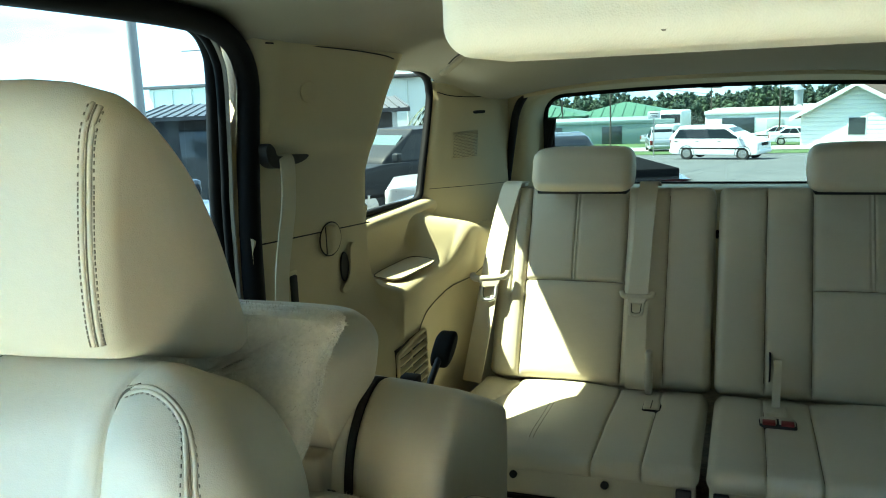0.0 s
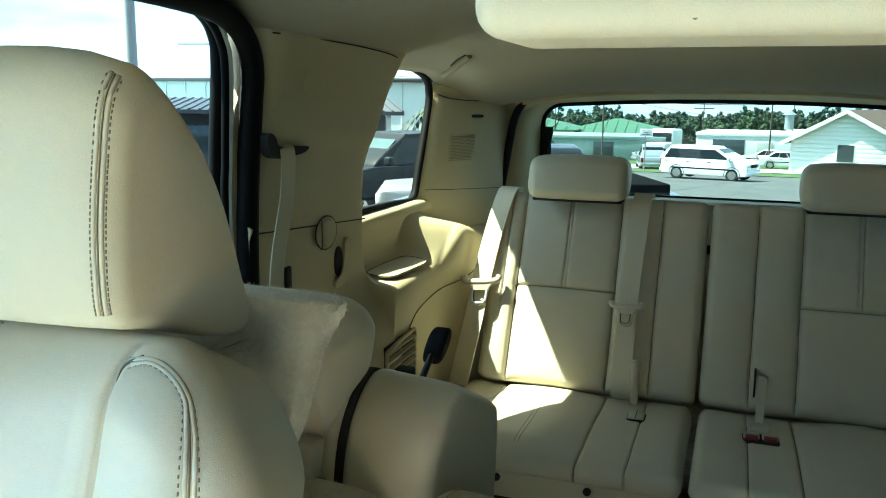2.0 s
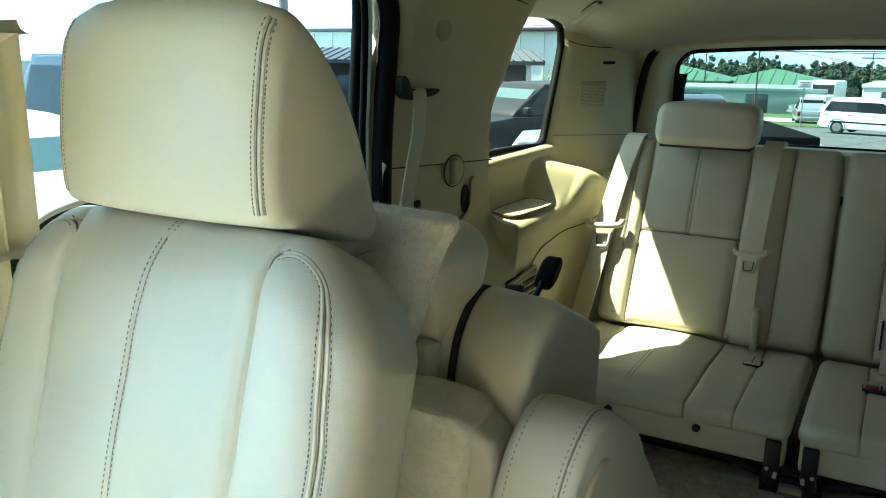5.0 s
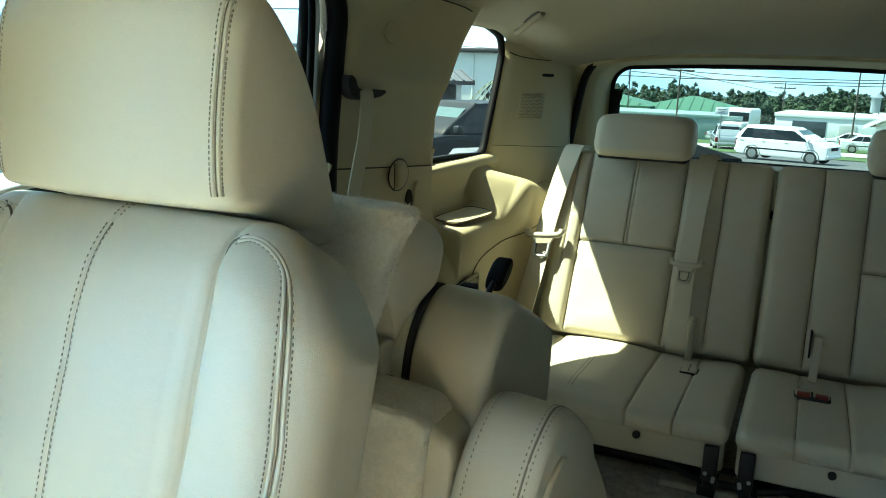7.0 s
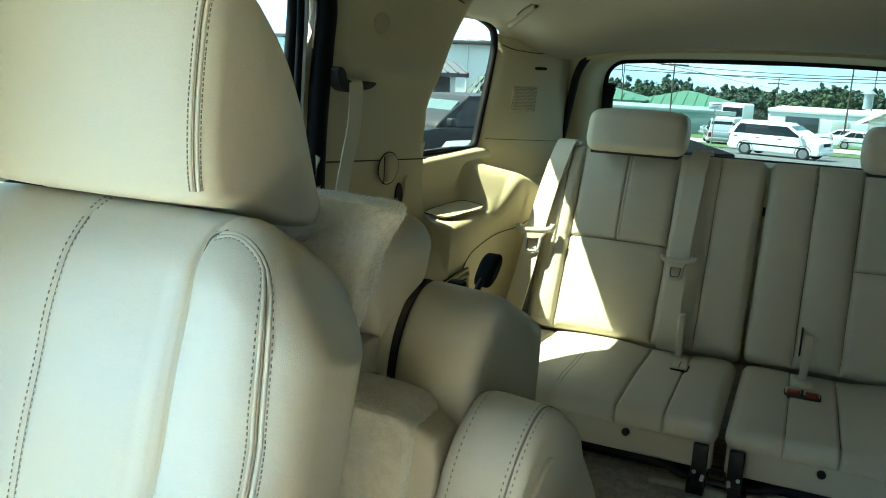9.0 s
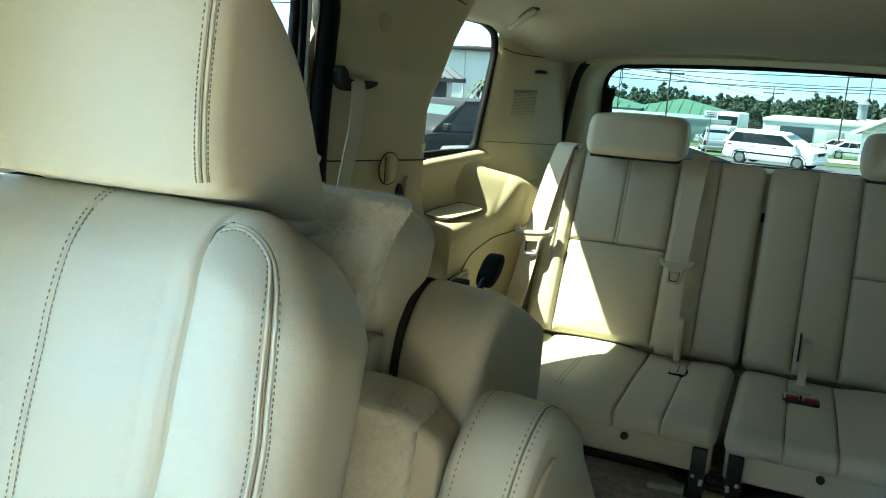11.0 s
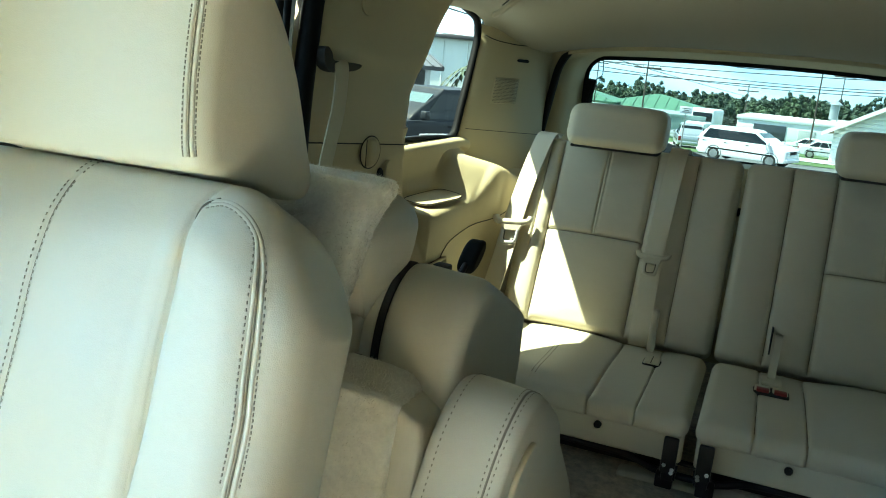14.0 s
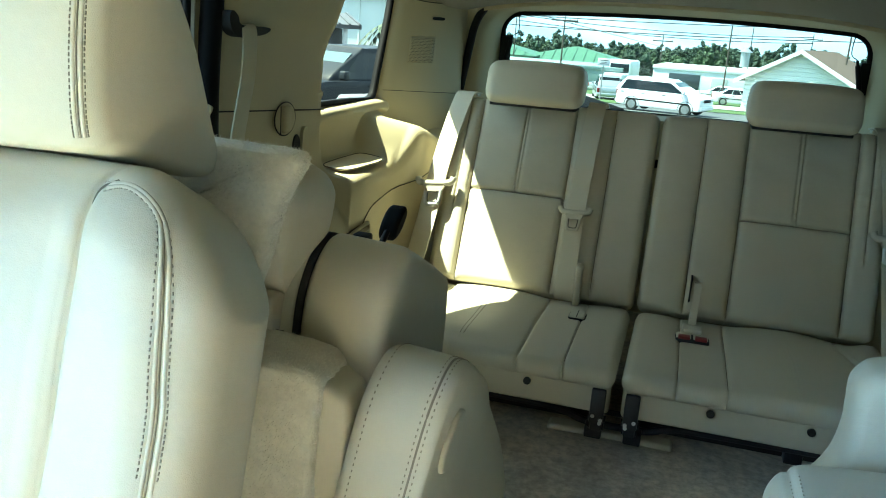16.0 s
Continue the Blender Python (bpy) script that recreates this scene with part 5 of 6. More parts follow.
def edge_stitches(name, prof, x, parent, i0, i1, pitch=0.0075, shape=None):
    """Stitches that follow a side profile at one x."""
    pts = [np.array((x, *p)) for p in prof[i0:i1]]
    c = np.array(prof).mean(0)
    if shape is not None:
        pts = list(shape(pts))
    run = np.r_[0, np.cumsum([np.linalg.norm(b - a) for a, b in zip(pts, pts[1:])])]
    arr, spots, normals, ways = np.array(pts), [], [], []
    for d in np.arange(0.003, run[-1], pitch):
        p = np.array([np.interp(d, run, arr[:, k]) for k in range(3)])
        q = np.array([np.interp(min(d + 0.002, run[-1]), run, arr[:, k]) for k in range(3)])
        w = (q - p) / max(np.linalg.norm(q - p), 1e-9)
        n = np.array((0, -w[2], w[1]))
        if n[1:] @ (p[1:] - c) < 0:
            n = -n
        spots.append(p + n * 0.0004), normals.append(n), ways.append(w)
    v, f = stitches(spots, normals, ways)
    return mesh(name, v, f, THREAD, parent, "stitching with its thread darkened for the shade of the notches", smooth=False)


def fibres(v, f, count, length, r, seed, keep):
    """Short fine tufts standing off a skin."""
    rng = np.random.RandomState(seed)
    v = np.array(v)
    tris = [(q[0], q[k], q[k + 1]) for q in f if len(q) == 4 for k in (1, 2)]
    tris = [t for t in tris if keep((v[t[0]] + v[t[1]] + v[t[2]]) / 3)]
    cr = [np.cross(v[b] - v[a], v[c] - v[a]) for a, b, c in tris]
    area = np.array([np.linalg.norm(c) for c in cr])
    pick = rng.choice(len(tris), count, p=area / area.sum())
    V, F = [], []
    mid = v.mean(0)
    for i in pick:
        a, b, c = tris[i]
        s, t = rng.uniform(0, 1, 2)
        if s + t > 1:
            s, t = 1 - s, 1 - t
        p = v[a] + (v[b] - v[a]) * s + (v[c] - v[a]) * t
        n = cr[i] / max(area[i], 1e-12)
        if n @ (p - mid) < 0:
            n = -n
        d = n + rng.normal(0, 0.55, 3)
        d /= np.linalg.norm(d)
        w = np.cross(d, rng.normal(0, 1, 3))
        w *= r / max(np.linalg.norm(w), 1e-9)
        o = len(V)
        V += [p - w - n * 0.001, p + w - n * 0.001, p + d * length * rng.uniform(0.5, 1.2)]
        F.append((o, o + 1, o + 2))
    return V, F


def tumbled_seat():
    e = thing("captain_chair", "cream leather second-row chair tumbled forward, showing its carpeted back", "car seat", (-0.5, 0.95, 0.18))
    outline = smooth_line([(-0.735, 0.94), (-0.72, 0.956), (-0.6, 0.957), (-0.45, 0.957), (-0.325, 0.955), (-0.299, 0.950), (-0.301, 0.936), (-0.315, 0.912), (-0.327, 0.880), (-0.338, 0.84), (-0.358, 0.79), (-0.385, 0.76), (-0.5, 0.75), (-0.71, 0.75), (-0.735, 0.77)], 6, True)
    v, f = upright_slab(outline, 0.768, 0.806, 0.012, 0.004)
    rng = np.random.RandomState(5)
    v = v + rng.normal(0, 0.0007, v.shape)
    panel = mesh("back_panel", v, f, CARPET, e, "beige carpeted back panel with fuzzy edges")
    tagged(mesh("nap", *fibres(v, f, 24000, 0.0045, 0.00035, 6, keep=lambda q: q[2] > 0.76 and q[0] > -0.6), CARPET, panel, smooth=False), kind="stuff")
    outline = smooth_line([(-0.735, 0.60), (-0.735, 0.706), (-0.72, 0.726), (-0.55, 0.731), (-0.40, 0.731), (-0.304, 0.725), (-0.277, 0.714), (-0.271, 0.692), (-0.277, 0.62), (-0.280, 0.40), (-0.280, 0.20), (-0.28, 0.185), (-0.5, 0.185), (-0.71, 0.185), (-0.735, 0.20)], 6, True)
    v, f = upright_slab(outline, 0.770, 0.862, 0.013, 0.003)
    v = v + rng.normal(0, 0.0007, v.shape)
    lower = mesh("lower_panel", v, f, CARPET, e, "beige carpeted seat underside")
    tagged(mesh("nap", *fibres(v, f, 20000, 0.0045, 0.00035, 7, keep=lambda q: q[2] > 0.42 and q[0] > -0.5), CARPET, lower, smooth=False), kind="stuff")
    outline = smooth_line([(-0.72, 0.88), (-0.70, 0.915), (-0.55, 0.918), (-0.40, 0.918), (-0.356, 0.908), (-0.337, 0.885), (-0.338, 0.857), (-0.343, 0.832), (-0.352, 0.806), (-0.364, 0.77), (-0.372, 0.72), (-0.39, 0.60), (-0.5, 0.5), (-0.7, 0.5), (-0.72, 0.6)], 6, True)
    v, f = upright_slab(outline, 0.800, 0.985, 0.050, 0.012)
    v[:, 1] = np.maximum(v[:, 1], 0.80 + 0.75 * np.clip(0.868 - v[:, 2], 0, 0.2))
    mesh("backrest", v, f, LEATHER, e)
    prof = smooth_line([(0.866, 0.62), (0.866, 0.70), (0.880, 0.765), (0.912, 0.806), (0.955, 0.826), (0.99, 0.817), (1.05, 0.787), (1.116, 0.747), (1.130, 0.726), (1.127, 0.64), (1.105, 0.57), (1.0, 0.545), (0.90, 0.56)], 6, True)
    c = np.array(prof).mean(0)
    v, f = slab([c + (p - c) * 1.008 for p in prof], -0.382, -0.3490, 0.010)
    mesh("side_ring", v, f, LEATHER, e)
    v, f = slab([c + (p - c) * 0.992 for p in prof], -0.352, -0.3425, 0.002)
    mesh("gap_filler", v, f, SHADE, e, "black gap between the covers")
    v, f = slab(prof, -0.3475, -0.228, 0.020, 0.004)
    v[:, 1] -= 0.024 * np.clip((v[:, 0] + 0.3415) / 0.11, 0, 1) * step(-v[:, 1], -1.16, -1.0)
    mesh("side_cover", v, f, LEATHER, e, "rounded cream cover of the recliner")
    part("cover_slot", block((-0.322, 0.972, 0.806), (-0.300, 0.992, 0.8245), 0.003), SHADE, e, "narrow black slot")
    part("hinge_cover", block((-0.398, 0.845, 0.700), (-0.366, 0.90, 0.770), 0.006, 3), LEATHER, e)
    part("hinge_bolt", rod((-0.366, 0.858, 0.722), (-0.358, 0.858, 0.722), 0.006), DARKSTEEL, e)
    v, f = upright_slab(smooth_line([(-0.44, 0.712), (-0.30, 0.710), (-0.258, 0.698), (-0.242, 0.680), (-0.243, 0.60), (-0.250, 0.30), (-0.26, 0.19), (-0.45, 0.19), (-0.46, 0.5), (-0.45, 0.70)], 6, True), 0.786, 0.93, 0.014)
    mesh("seat_pan", v, f, LEATHER, e)
    prof = smooth_line([(0.768, 0.64), (0.776, 0.69), (0.796, 0.722), (0.826, 0.739), (0.866, 0.735), (0.94, 0.70), (1.07, 0.62), (1.20, 0.50), (1.31, 0.38), (1.38, 0.25), (1.33, 0.19), (1.1, 0.185), (0.82, 0.185), (0.76, 0.24), (0.756, 0.40), (0.760, 0.55), (0.763, 0.60)], 6, True)

    def tilt(q):
        """The arm leans towards the middle of the cabin as it rises."""
        q = np.atleast_2d(np.array(q, float)).copy()
        u = np.clip((q[:, 0] + 0.236) / 0.094, 0, 1)
        q[:, 2] -= 0.010 * u**2 * step(q[:, 2], 0.5, 0.7)
        q[:, 0] += 0.17 * (np.clip(q[:, 2], 0.54, 1) - 0.65)
        return q

    v, f = slab(prof, -0.236, -0.142, 0.014, 0.004)
    a = mesh("armrest", tilt(v), f, LEATHER, e)
    order = prof[-24:] + prof[:38]
    for x in (-0.222, -0.1645, -0.1545):
        edge_stitches("armrest_stitching", order, x, a, 0, len(order), shape=tilt)
    tv, tf = tube(list(tilt([(-0.1595, p[0] - 0.0002, p[1] + 0.0002) for p in order])), 0.0014, 5)
    mesh("armrest_seam", tv, tf, THREAD, a, "raised seam")
    disc = [(0.852 + 0.038 * math.cos(t), 0.642 + 0.040 * math.sin(t)) for t in np.linspace(0, 2 * math.pi, 40)[:-1]]
    v, f = slab(disc, -0.146, -0.1345, 0.004)
    mesh("pivot_cap", tilt(v), f, LEATHER, a, "round beige pivot cap")
    knob = smooth_line([(1.177, 0.765), (1.188, 0.758), (1.209, 0.773), (1.216, 0.803), (1.203, 0.820), (1.184, 0.814), (1.173, 0.785)], 5, True)
    v, f = slab([(1.193 + 0.85 * (p[0] - 1.193), 0.788 + 0.85 * (p[1] - 0.788)) for p in knob], -0.361, -0.332, 0.007)
    v = np.array(v)
    v[:, 0] += 0.25 * (v[:, 2] - 0.785)
    mesh("latch_handle", v, f, BLACK, e, "black plastic latch handle")
    part("latch_stem", rod((-0.352, 1.12, 0.735), (-0.348, 1.188, 0.785), 0.005), DARKSTEEL, e)


tumbled_seat()


def driver_side_chair():
    e = thing("captain_chair", "cream leather second-row chair folded down on the driver side", "car seat", (0.5, 0.95, 0.18))
    outline = smooth_line([(0.290, 0.748), (0.305, 0.757), (0.345, 0.762), (0.5, 0.762), (0.70, 0.757), (0.715, 0.73), (0.715, 0.5), (0.69, 0.45), (0.45, 0.45), (0.24, 0.46), (0.215, 0.52), (0.232, 0.57), (0.258, 0.601), (0.275, 0.636), (0.281, 0.673), (0.2805, 0.702), (0.280, 0.730)], 6, True)
    v, f = upright_slab(outline, 0.975, 1.06, 0.025, 0.006)
    v = np.array(v) + np.array((0.007, 0, -0.009))
    mesh("backrest", v, f, LEATHER, e)

    def warp(p, n):
        x = p[:, 0]
        cut = 0.004 * np.exp(-(((x + 0.250) / 0.003) ** 2)) + 0.004 * np.exp(-(((x + 0.10) / 0.003) ** 2))
        return np.stack([x + 0.466, p[:, 1] + 0.850, p[:, 2] + 0.543 - 0.010 * step(-x, 0.12, 0.27)], 1) - n * cut[:, None]

    sh = Soft((0.54, 0.17, 0.262), 0.045, (90, 8, 8), warp, 8)
    v, f = sh.build()
    mesh("bolster", v, f, LEATHER, e)
    for x in (-0.243, -0.257, -0.093, -0.107):
        spots, normals, ways = [], [], []
        for k in range(60):
            d = k * 0.0075 - 0.2
            p = (x, -0.085, d) if d < 0.131 else (x, -0.085 + (d - 0.131), 0.131)
            A, B, C = sh.place([p, (p[0], p[1] + (0.001 if d >= 0.131 else 0), p[2] + (0.001 if d < 0.131 else 0)), (p[0] + 0.001, p[1], p[2])])
            w = (B - A) / max(np.linalg.norm(B - A), 1e-9)
            nn = np.cross(w, C - A)
            nn /= max(np.linalg.norm(nn), 1e-9)
            if nn[1] - nn[2] > 0:
                nn = -nn
            spots.append(A + nn * 0.0004), normals.append(nn), ways.append(w)
        v, f = stitches(spots, normals, ways)
        mesh("stitching", v, f, THREAD, e, "stitching with its thread darkened for the shade of the notches", smooth=False)
    part("seat_base", block((0.28, 0.80, 0.18), (0.68, 1.12, 0.50), 0.03, 3), LEATHER, e)


driver_side_chair()


# ---- outside ----
def ground_z(y):
    return -0.62 - 0.044 * y


def sheet(name, x0, x1, y0, y1, lift, mat, label, category, nx=1, ny=1):
    v = [(x, y, ground_z(y) + lift) for y in np.linspace(y0, y1, ny + 1) for x in np.linspace(x0, x1, nx + 1)]
    f = [(j * (nx + 1) + i, j * (nx + 1) + i + 1, (j + 1) * (nx + 1) + i + 1, (j + 1) * (nx + 1) + i) for j in range(ny) for i in range(nx)]
    return tagged(mesh(name, v, f, mat, smooth=False), label, category, kind="structure")


sheet("ground", -900, 900, -300, 1800, 0, ASPHALT, "grey worn asphalt of the car lot", "ground", 8, 8)
sheet("ground_grass", -160, 160, 52, 300, 0.03, GRASS, "mown green grass verge beyond the lot", "grass", 4, 4)
sheet("road", -160, 160, 58, 68, 0.06, CONCRETE, "pale grey road crossing behind the lot", "road", 4, 1)


def set_down(e, x, y, turn, lift=0.0):
    e.matrix_world = Matrix.Translation((x, y, ground_z(y) + lift)) @ Matrix.Rotation(radians(turn), 4, "Z")


def cross_slab(outline, half, r, bulge=0.0):
    """A body whose side outline is (along, up), across from -half to half."""
    v, f = slab(outline, -half, half, r, bulge)
    return v[:, [1, 0, 2]], f


def wheel(parent, x, y, r, w):
    side = 1 if y > 0 else -1
    bm = rod((x, y - w / 2, r), (x, y + w / 2, r), r, n=28)
    bmesh.ops.bevel(bm, geom=[e for e in bm.edges if len(e.link_faces) == 2 and e.calc_face_angle(0) > 1.0], offset=0.03, segments=2, affect="EDGES")
    t = part("tyre", bm, TYRE, parent)
    part("rim", rod((x, y + side * (w / 2 - 0.03), r), (x, y + side * (w / 2 + 0.006), r), r * 0.66, r * 0.62, n=24), RIM, t, "alloy rim")
    for k in range(5):
        a = 2 * math.pi * k / 5
        part("spoke", block((-0.03, -0.006, 0.04), (0.03, 0.006, r * 0.6), 0.005, 1, Matrix.Translation((x, y + side * (w / 2 + 0.008), r)) @ Matrix.Rotation(a, 4, "Y")), RIM, t)


def car(name, label, paint, L, W, H, hood, base, roof, glass=CARGLASS, wheel_r=0.34, belt=0.98, bed=None, screen=None, group="cars on the lot", mirrors=True, band=(0.03, 0.11, 0.012)):
    """A car facing +x. hood: its height at the nose and the screen; base: where the cabin starts and ends at belt height; roof: where the roof starts and ends."""
    e = thing(name, label, "car" if bed is None else "pickup truck", group=group)
    h, x0, x1 = W / 2, -L / 2, L / 2
    tail = belt if bed is None else bed
    body = smooth_line([(x1 - 0.02, 0.38), (x1, 0.55), (x1 - 0.03, hood[0] - 0.08), (x1 - 0.2, hood[0]), (base[1] + 0.3, hood[1] - 0.03), (base[1], hood[1]), (0, belt), (base[0], tail if bed else belt), (x0 + 0.12, tail), (x0 + 0.02, tail - 0.12), (x0, 0.6), (x0 + 0.03, 0.38), (x0 + 0.3, 0.28), (0, 0.26), (x1 - 0.3, 0.28)], 6, True)
    v, f = cross_slab(body, h, 0.09, 0.01)
    mesh("body", v, f, paint, e, sharp=60)
    top = smooth_line([(base[1], belt - 0.06), (roof[1], H - 0.07), (roof[1] - 0.18, H - 0.015), (0.5 * (roof[0] + roof[1]), H), (roof[0] + 0.15, H - 0.02), (roof[0], H - 0.08), (base[0], belt - 0.06), (0.5 * (base[0] + base[1]), belt - 0.1)], 6, True)
    v, f = cross_slab(top, h - 0.07, 0.05)
    v = v.copy()
    v[:, 1] *= 1 - 0.20 * np.clip((v[:, 2] - belt) / (H - belt), 0, 1)
    mesh("cabin", v, f, paint, e, sharp=50)

    def lean(x, z, sgn, out=0.012):
        return (x, sgn * ((h - 0.07) * (1 - 0.20 * max(0, (z - belt) / (H - belt))) + out), z)

    zb, zt = belt + band[0], H - band[1]
    fb = lambda t: base[1] - (base[1] - roof[1]) * t
    rb = lambda t: base[0] + (roof[0] - base[0]) * t
    n = 2 if bed else 3
    for sgn in (-1, 1):
        a, b = rb(0.1) + 0.12, fb(0.1) - 0.2
        at, bt = rb(0.85) + 0.10, fb(0.85) - 0.12
        for k in range(n):
            p0, p1 = k / n + band[2], (k + 1) / n - band[2]
            quad = [lean(a + (b - a) * p0, zb, sgn), lean(a + (b - a) * p1, zb, sgn), lean(at + (bt - at) * p1, zt, sgn), lean(at + (bt - at) * p0, zt, sgn)]
            mesh("side_window", quad + [(q[0], q[1] - sgn * 0.02, q[2]) for q in quad], [(0, 1, 2, 3), (0, 1, 5, 4), (1, 2, 6, 5), (2, 3, 7, 6), (3, 0, 4, 7)], glass, e, smooth=False)
            part("door_handle", block((a + (b - a) * p0 + 0.06, sgn * (h + 0.004) - 0.012, belt - 0.13), (a + (b - a) * p0 + 0.24, sgn * (h + 0.004) + 0.012, belt - 0.10), 0.006), BLACK, e)
        if mirrors:
            part("mirror", block((base[1] - 0.33, sgn * (h + 0.10) - 0.09, belt + 0.02), (base[1] - 0.18, sgn * (h + 0.10) + 0.09, belt + 0.20), 0.04, 3), paint, e)
        part("sill_strip", block((x0 + 0.6, sgn * (h + 0.008) - 0.01, 0.58), (x1 - 0.7, sgn * (h + 0.008) + 0.01, 0.64), 0.006), BLACK, e)
        for x in (x0 + 0.2 * L, x1 - 0.17 * L):
            wheel(e, x, sgn * (h - 0.10), wheel_r, 0.22)
            vv, ff = ribbon([(x + (wheel_r + 0.06) * math.cos(t), sgn * (h - 0.06), wheel_r + (wheel_r + 0.06) * math.sin(t)) for t in np.linspace(-0.1, math.pi + 0.1, 22)], [(-0.075, -0.012), (0.062, -0.012), (0.062, 0.012), (-0.075, 0.012)], beside((0, 1, 0)))
            mesh("wheel_arch", vv, ff, TYRE, e)
    for nm, xs, mat in (("windscreen", (fb(0.08) + 0.012, fb(0.84) + 0.03), screen or glass), ("rear_window", (rb(0.25) - 0.012, rb(0.85) - 0.03), glass)):
        y0, y1 = (h - 0.07) * 0.93, (h - 0.07) * 0.78
        z0, z1 = belt + (0.02 if nm == "windscreen" else 0.12), H - 0.12
        q = [(xs[0], -y0, z0), (xs[0], y0, z0), (xs[1], y1, z1), (xs[1], -y1, z1)]
        mesh(nm, q + [(p[0] - 0.02 * (1 if nm == "windscreen" else -1), p[1], p[2]) for p in q], [(0, 1, 2, 3), (0, 1, 5, 4), (1, 2, 6, 5), (2, 3, 7, 6), (3, 0, 4, 7)], mat, e, smooth=False)
    for sgn in (-1, 1):
        part("headlight", block((x1 - 0.14, sgn * (h - 0.28) - 0.2, hood[0] - 0.22), (x1 - 0.005, sgn * (h - 0.28) + 0.2, hood[0] - 0.06), 0.03, 3), LAMP, e)
        part("tail_light", block((x0 - 0.012, sgn * (h - 0.12) - 0.09, tail - 0.36), (x0 + 0.08, sgn * (h - 0.12) + 0.09, tail - 0.05), 0.02, 2), RED, e, "red tail light")
    part("grille", block((x1 - 0.06, -h + 0.5, hood[0] - 0.24), (x1 + 0.01, h - 0.5, hood[0] - 0.08), 0.02, 2), BLACK, e)
    part("bumper", block((x1 - 0.12, -h + 0.04, 0.33), (x1 + 0.05, h - 0.04, 0.54), 0.05, 3), paint if bed is None else CHROME, e)
    part("rear_bumper", block((x0 - 0.06, -h + 0.04, 0.36), (x0 + 0.1, h - 0.04, 0.56), 0.05, 3), paint if bed is None else CHROME, e)
    if bed:
        part("bed_cover", block((x0 + 0.08, -h + 0.08, bed - 0.03), (base[0] - 0.05, h - 0.08, bed + 0.06), 0.015, 2), BEDCOVER, e, "matt black bed cover")
    return e


van = car("minivan", "white minivan parked at the edge of the lot", CARPAINT_W, 4.6, 1.96, 1.74, (0.96, 1.10), (-2.26, 1.62), (-1.90, 0.50), belt=1.06, screen=CARGLASS_L, band=(0.04, 0.17, 0.0006))
set_down(van, -1.12, 45.0, -19)
suv = car("suv", "dark grey sport utility vehicle with a bright windscreen", CARPAINT_D, 4.9, 1.92, 1.86, (1.12, 1.22), (-2.2, 1.15), (-2.0, 0.22), belt=1.22, wheel_r=0.40, screen=CARGLASS_L)
set_down(suv, -7.0, 16.4, 245)
truck = car("pickup_truck", "black pickup truck with red tail lights parked close behind", CARPAINT_K, 5.2, 1.9, 1.72, (1.1, 1.25), (-0.3, 1.2), (-0.1, 0.5), belt=1.3, wheel_r=0.40, bed=1.5, mirrors=False)
set_down(truck, -2.125, 8.35, 112)
wcar = car("sedan", "white sedan with a dark windscreen beside the car", CARPAINT_W, 4.8, 1.85, 1.46, (0.78, 0.95), (-1.75, 1.05), (-1.05, 0.15), belt=0.94, screen=CARGLASS_L)
set_down(wcar, -4.9, 2.9, 350)
bcar = car("suv", "black sport utility vehicle parked beside the white sedan", CARPAINT_K, 4.8, 1.9, 1.95, (1.06, 1.15), (-2.2, 0.95), (-2.0, 0.30), belt=1.12, wheel_r=0.38)
set_down(bcar, -6.0, 6.0, 350)
scar = car("sedan", "pale silver sedan with a clear headlamp", CARPAINT_S, 4.6, 1.8, 1.5, (1.04, 1.14), (-1.75, 0.7), (-1.05, 0.0), belt=1.05, screen=CARGLASS_L)
set_down(scar, -3.14, 12.9, 200)
for (x, y, t, H, mat, lab) in ((-5.5, 60, 100, 1.7, CARPAINT_S, "silver hatchback far across the lot"), (4.2, 72, 0, 1.45, CARPAINT_W, "white car far down the road"), (6.4, 74, 10, 1.45, CARPAINT_S, "silver car far down the road"),
                               (3.0, 88, 170, 1.5, CARPAINT_W, "white car parked by the far building"), (7.6, 84, 20, 1.6, CARPAINT_D, "dark car parked by the far building"), (-6.5, 78, 30, 1.5, CARPAINT_S, "silver car parked by the far building")):
    c_ = car("sedan", lab, mat, 4.6, 1.8, H, (0.78, 0.95), (-1.75, 1.05), (-1.05, 0.15), belt=0.94, group="far cars")
    set_down(c_, x, y, t)


def lorry():
    e = thing("truck", "white lorry cab far across the road", "truck")
    part("cab", block((-1.6, -1.2, 0.8), (0.9, 1.2, 3.3), 0.25, 4), CARPAINT_W, e)
    part("nose", block((0.7, -1.05, 0.8), (2.4, 1.05, 2.0), 0.25, 4), CARPAINT_W, e)
    part("windscreen", block((0.85, -1.0, 2.05), (0.93, 1.0, 2.9), 0.03), CARGLASS, e)
    part("side_window", block((-0.3, -1.215, 2.05), (0.6, -1.19, 2.8), 0.02), CARGLASS, e)
    for x in (-1.0, 1.6):
        for y in (-1.0, 1.0):
            wheel(e, x, y, 0.5, 0.3)
    set_down(e, -6.6, 86, 252)


lorry()


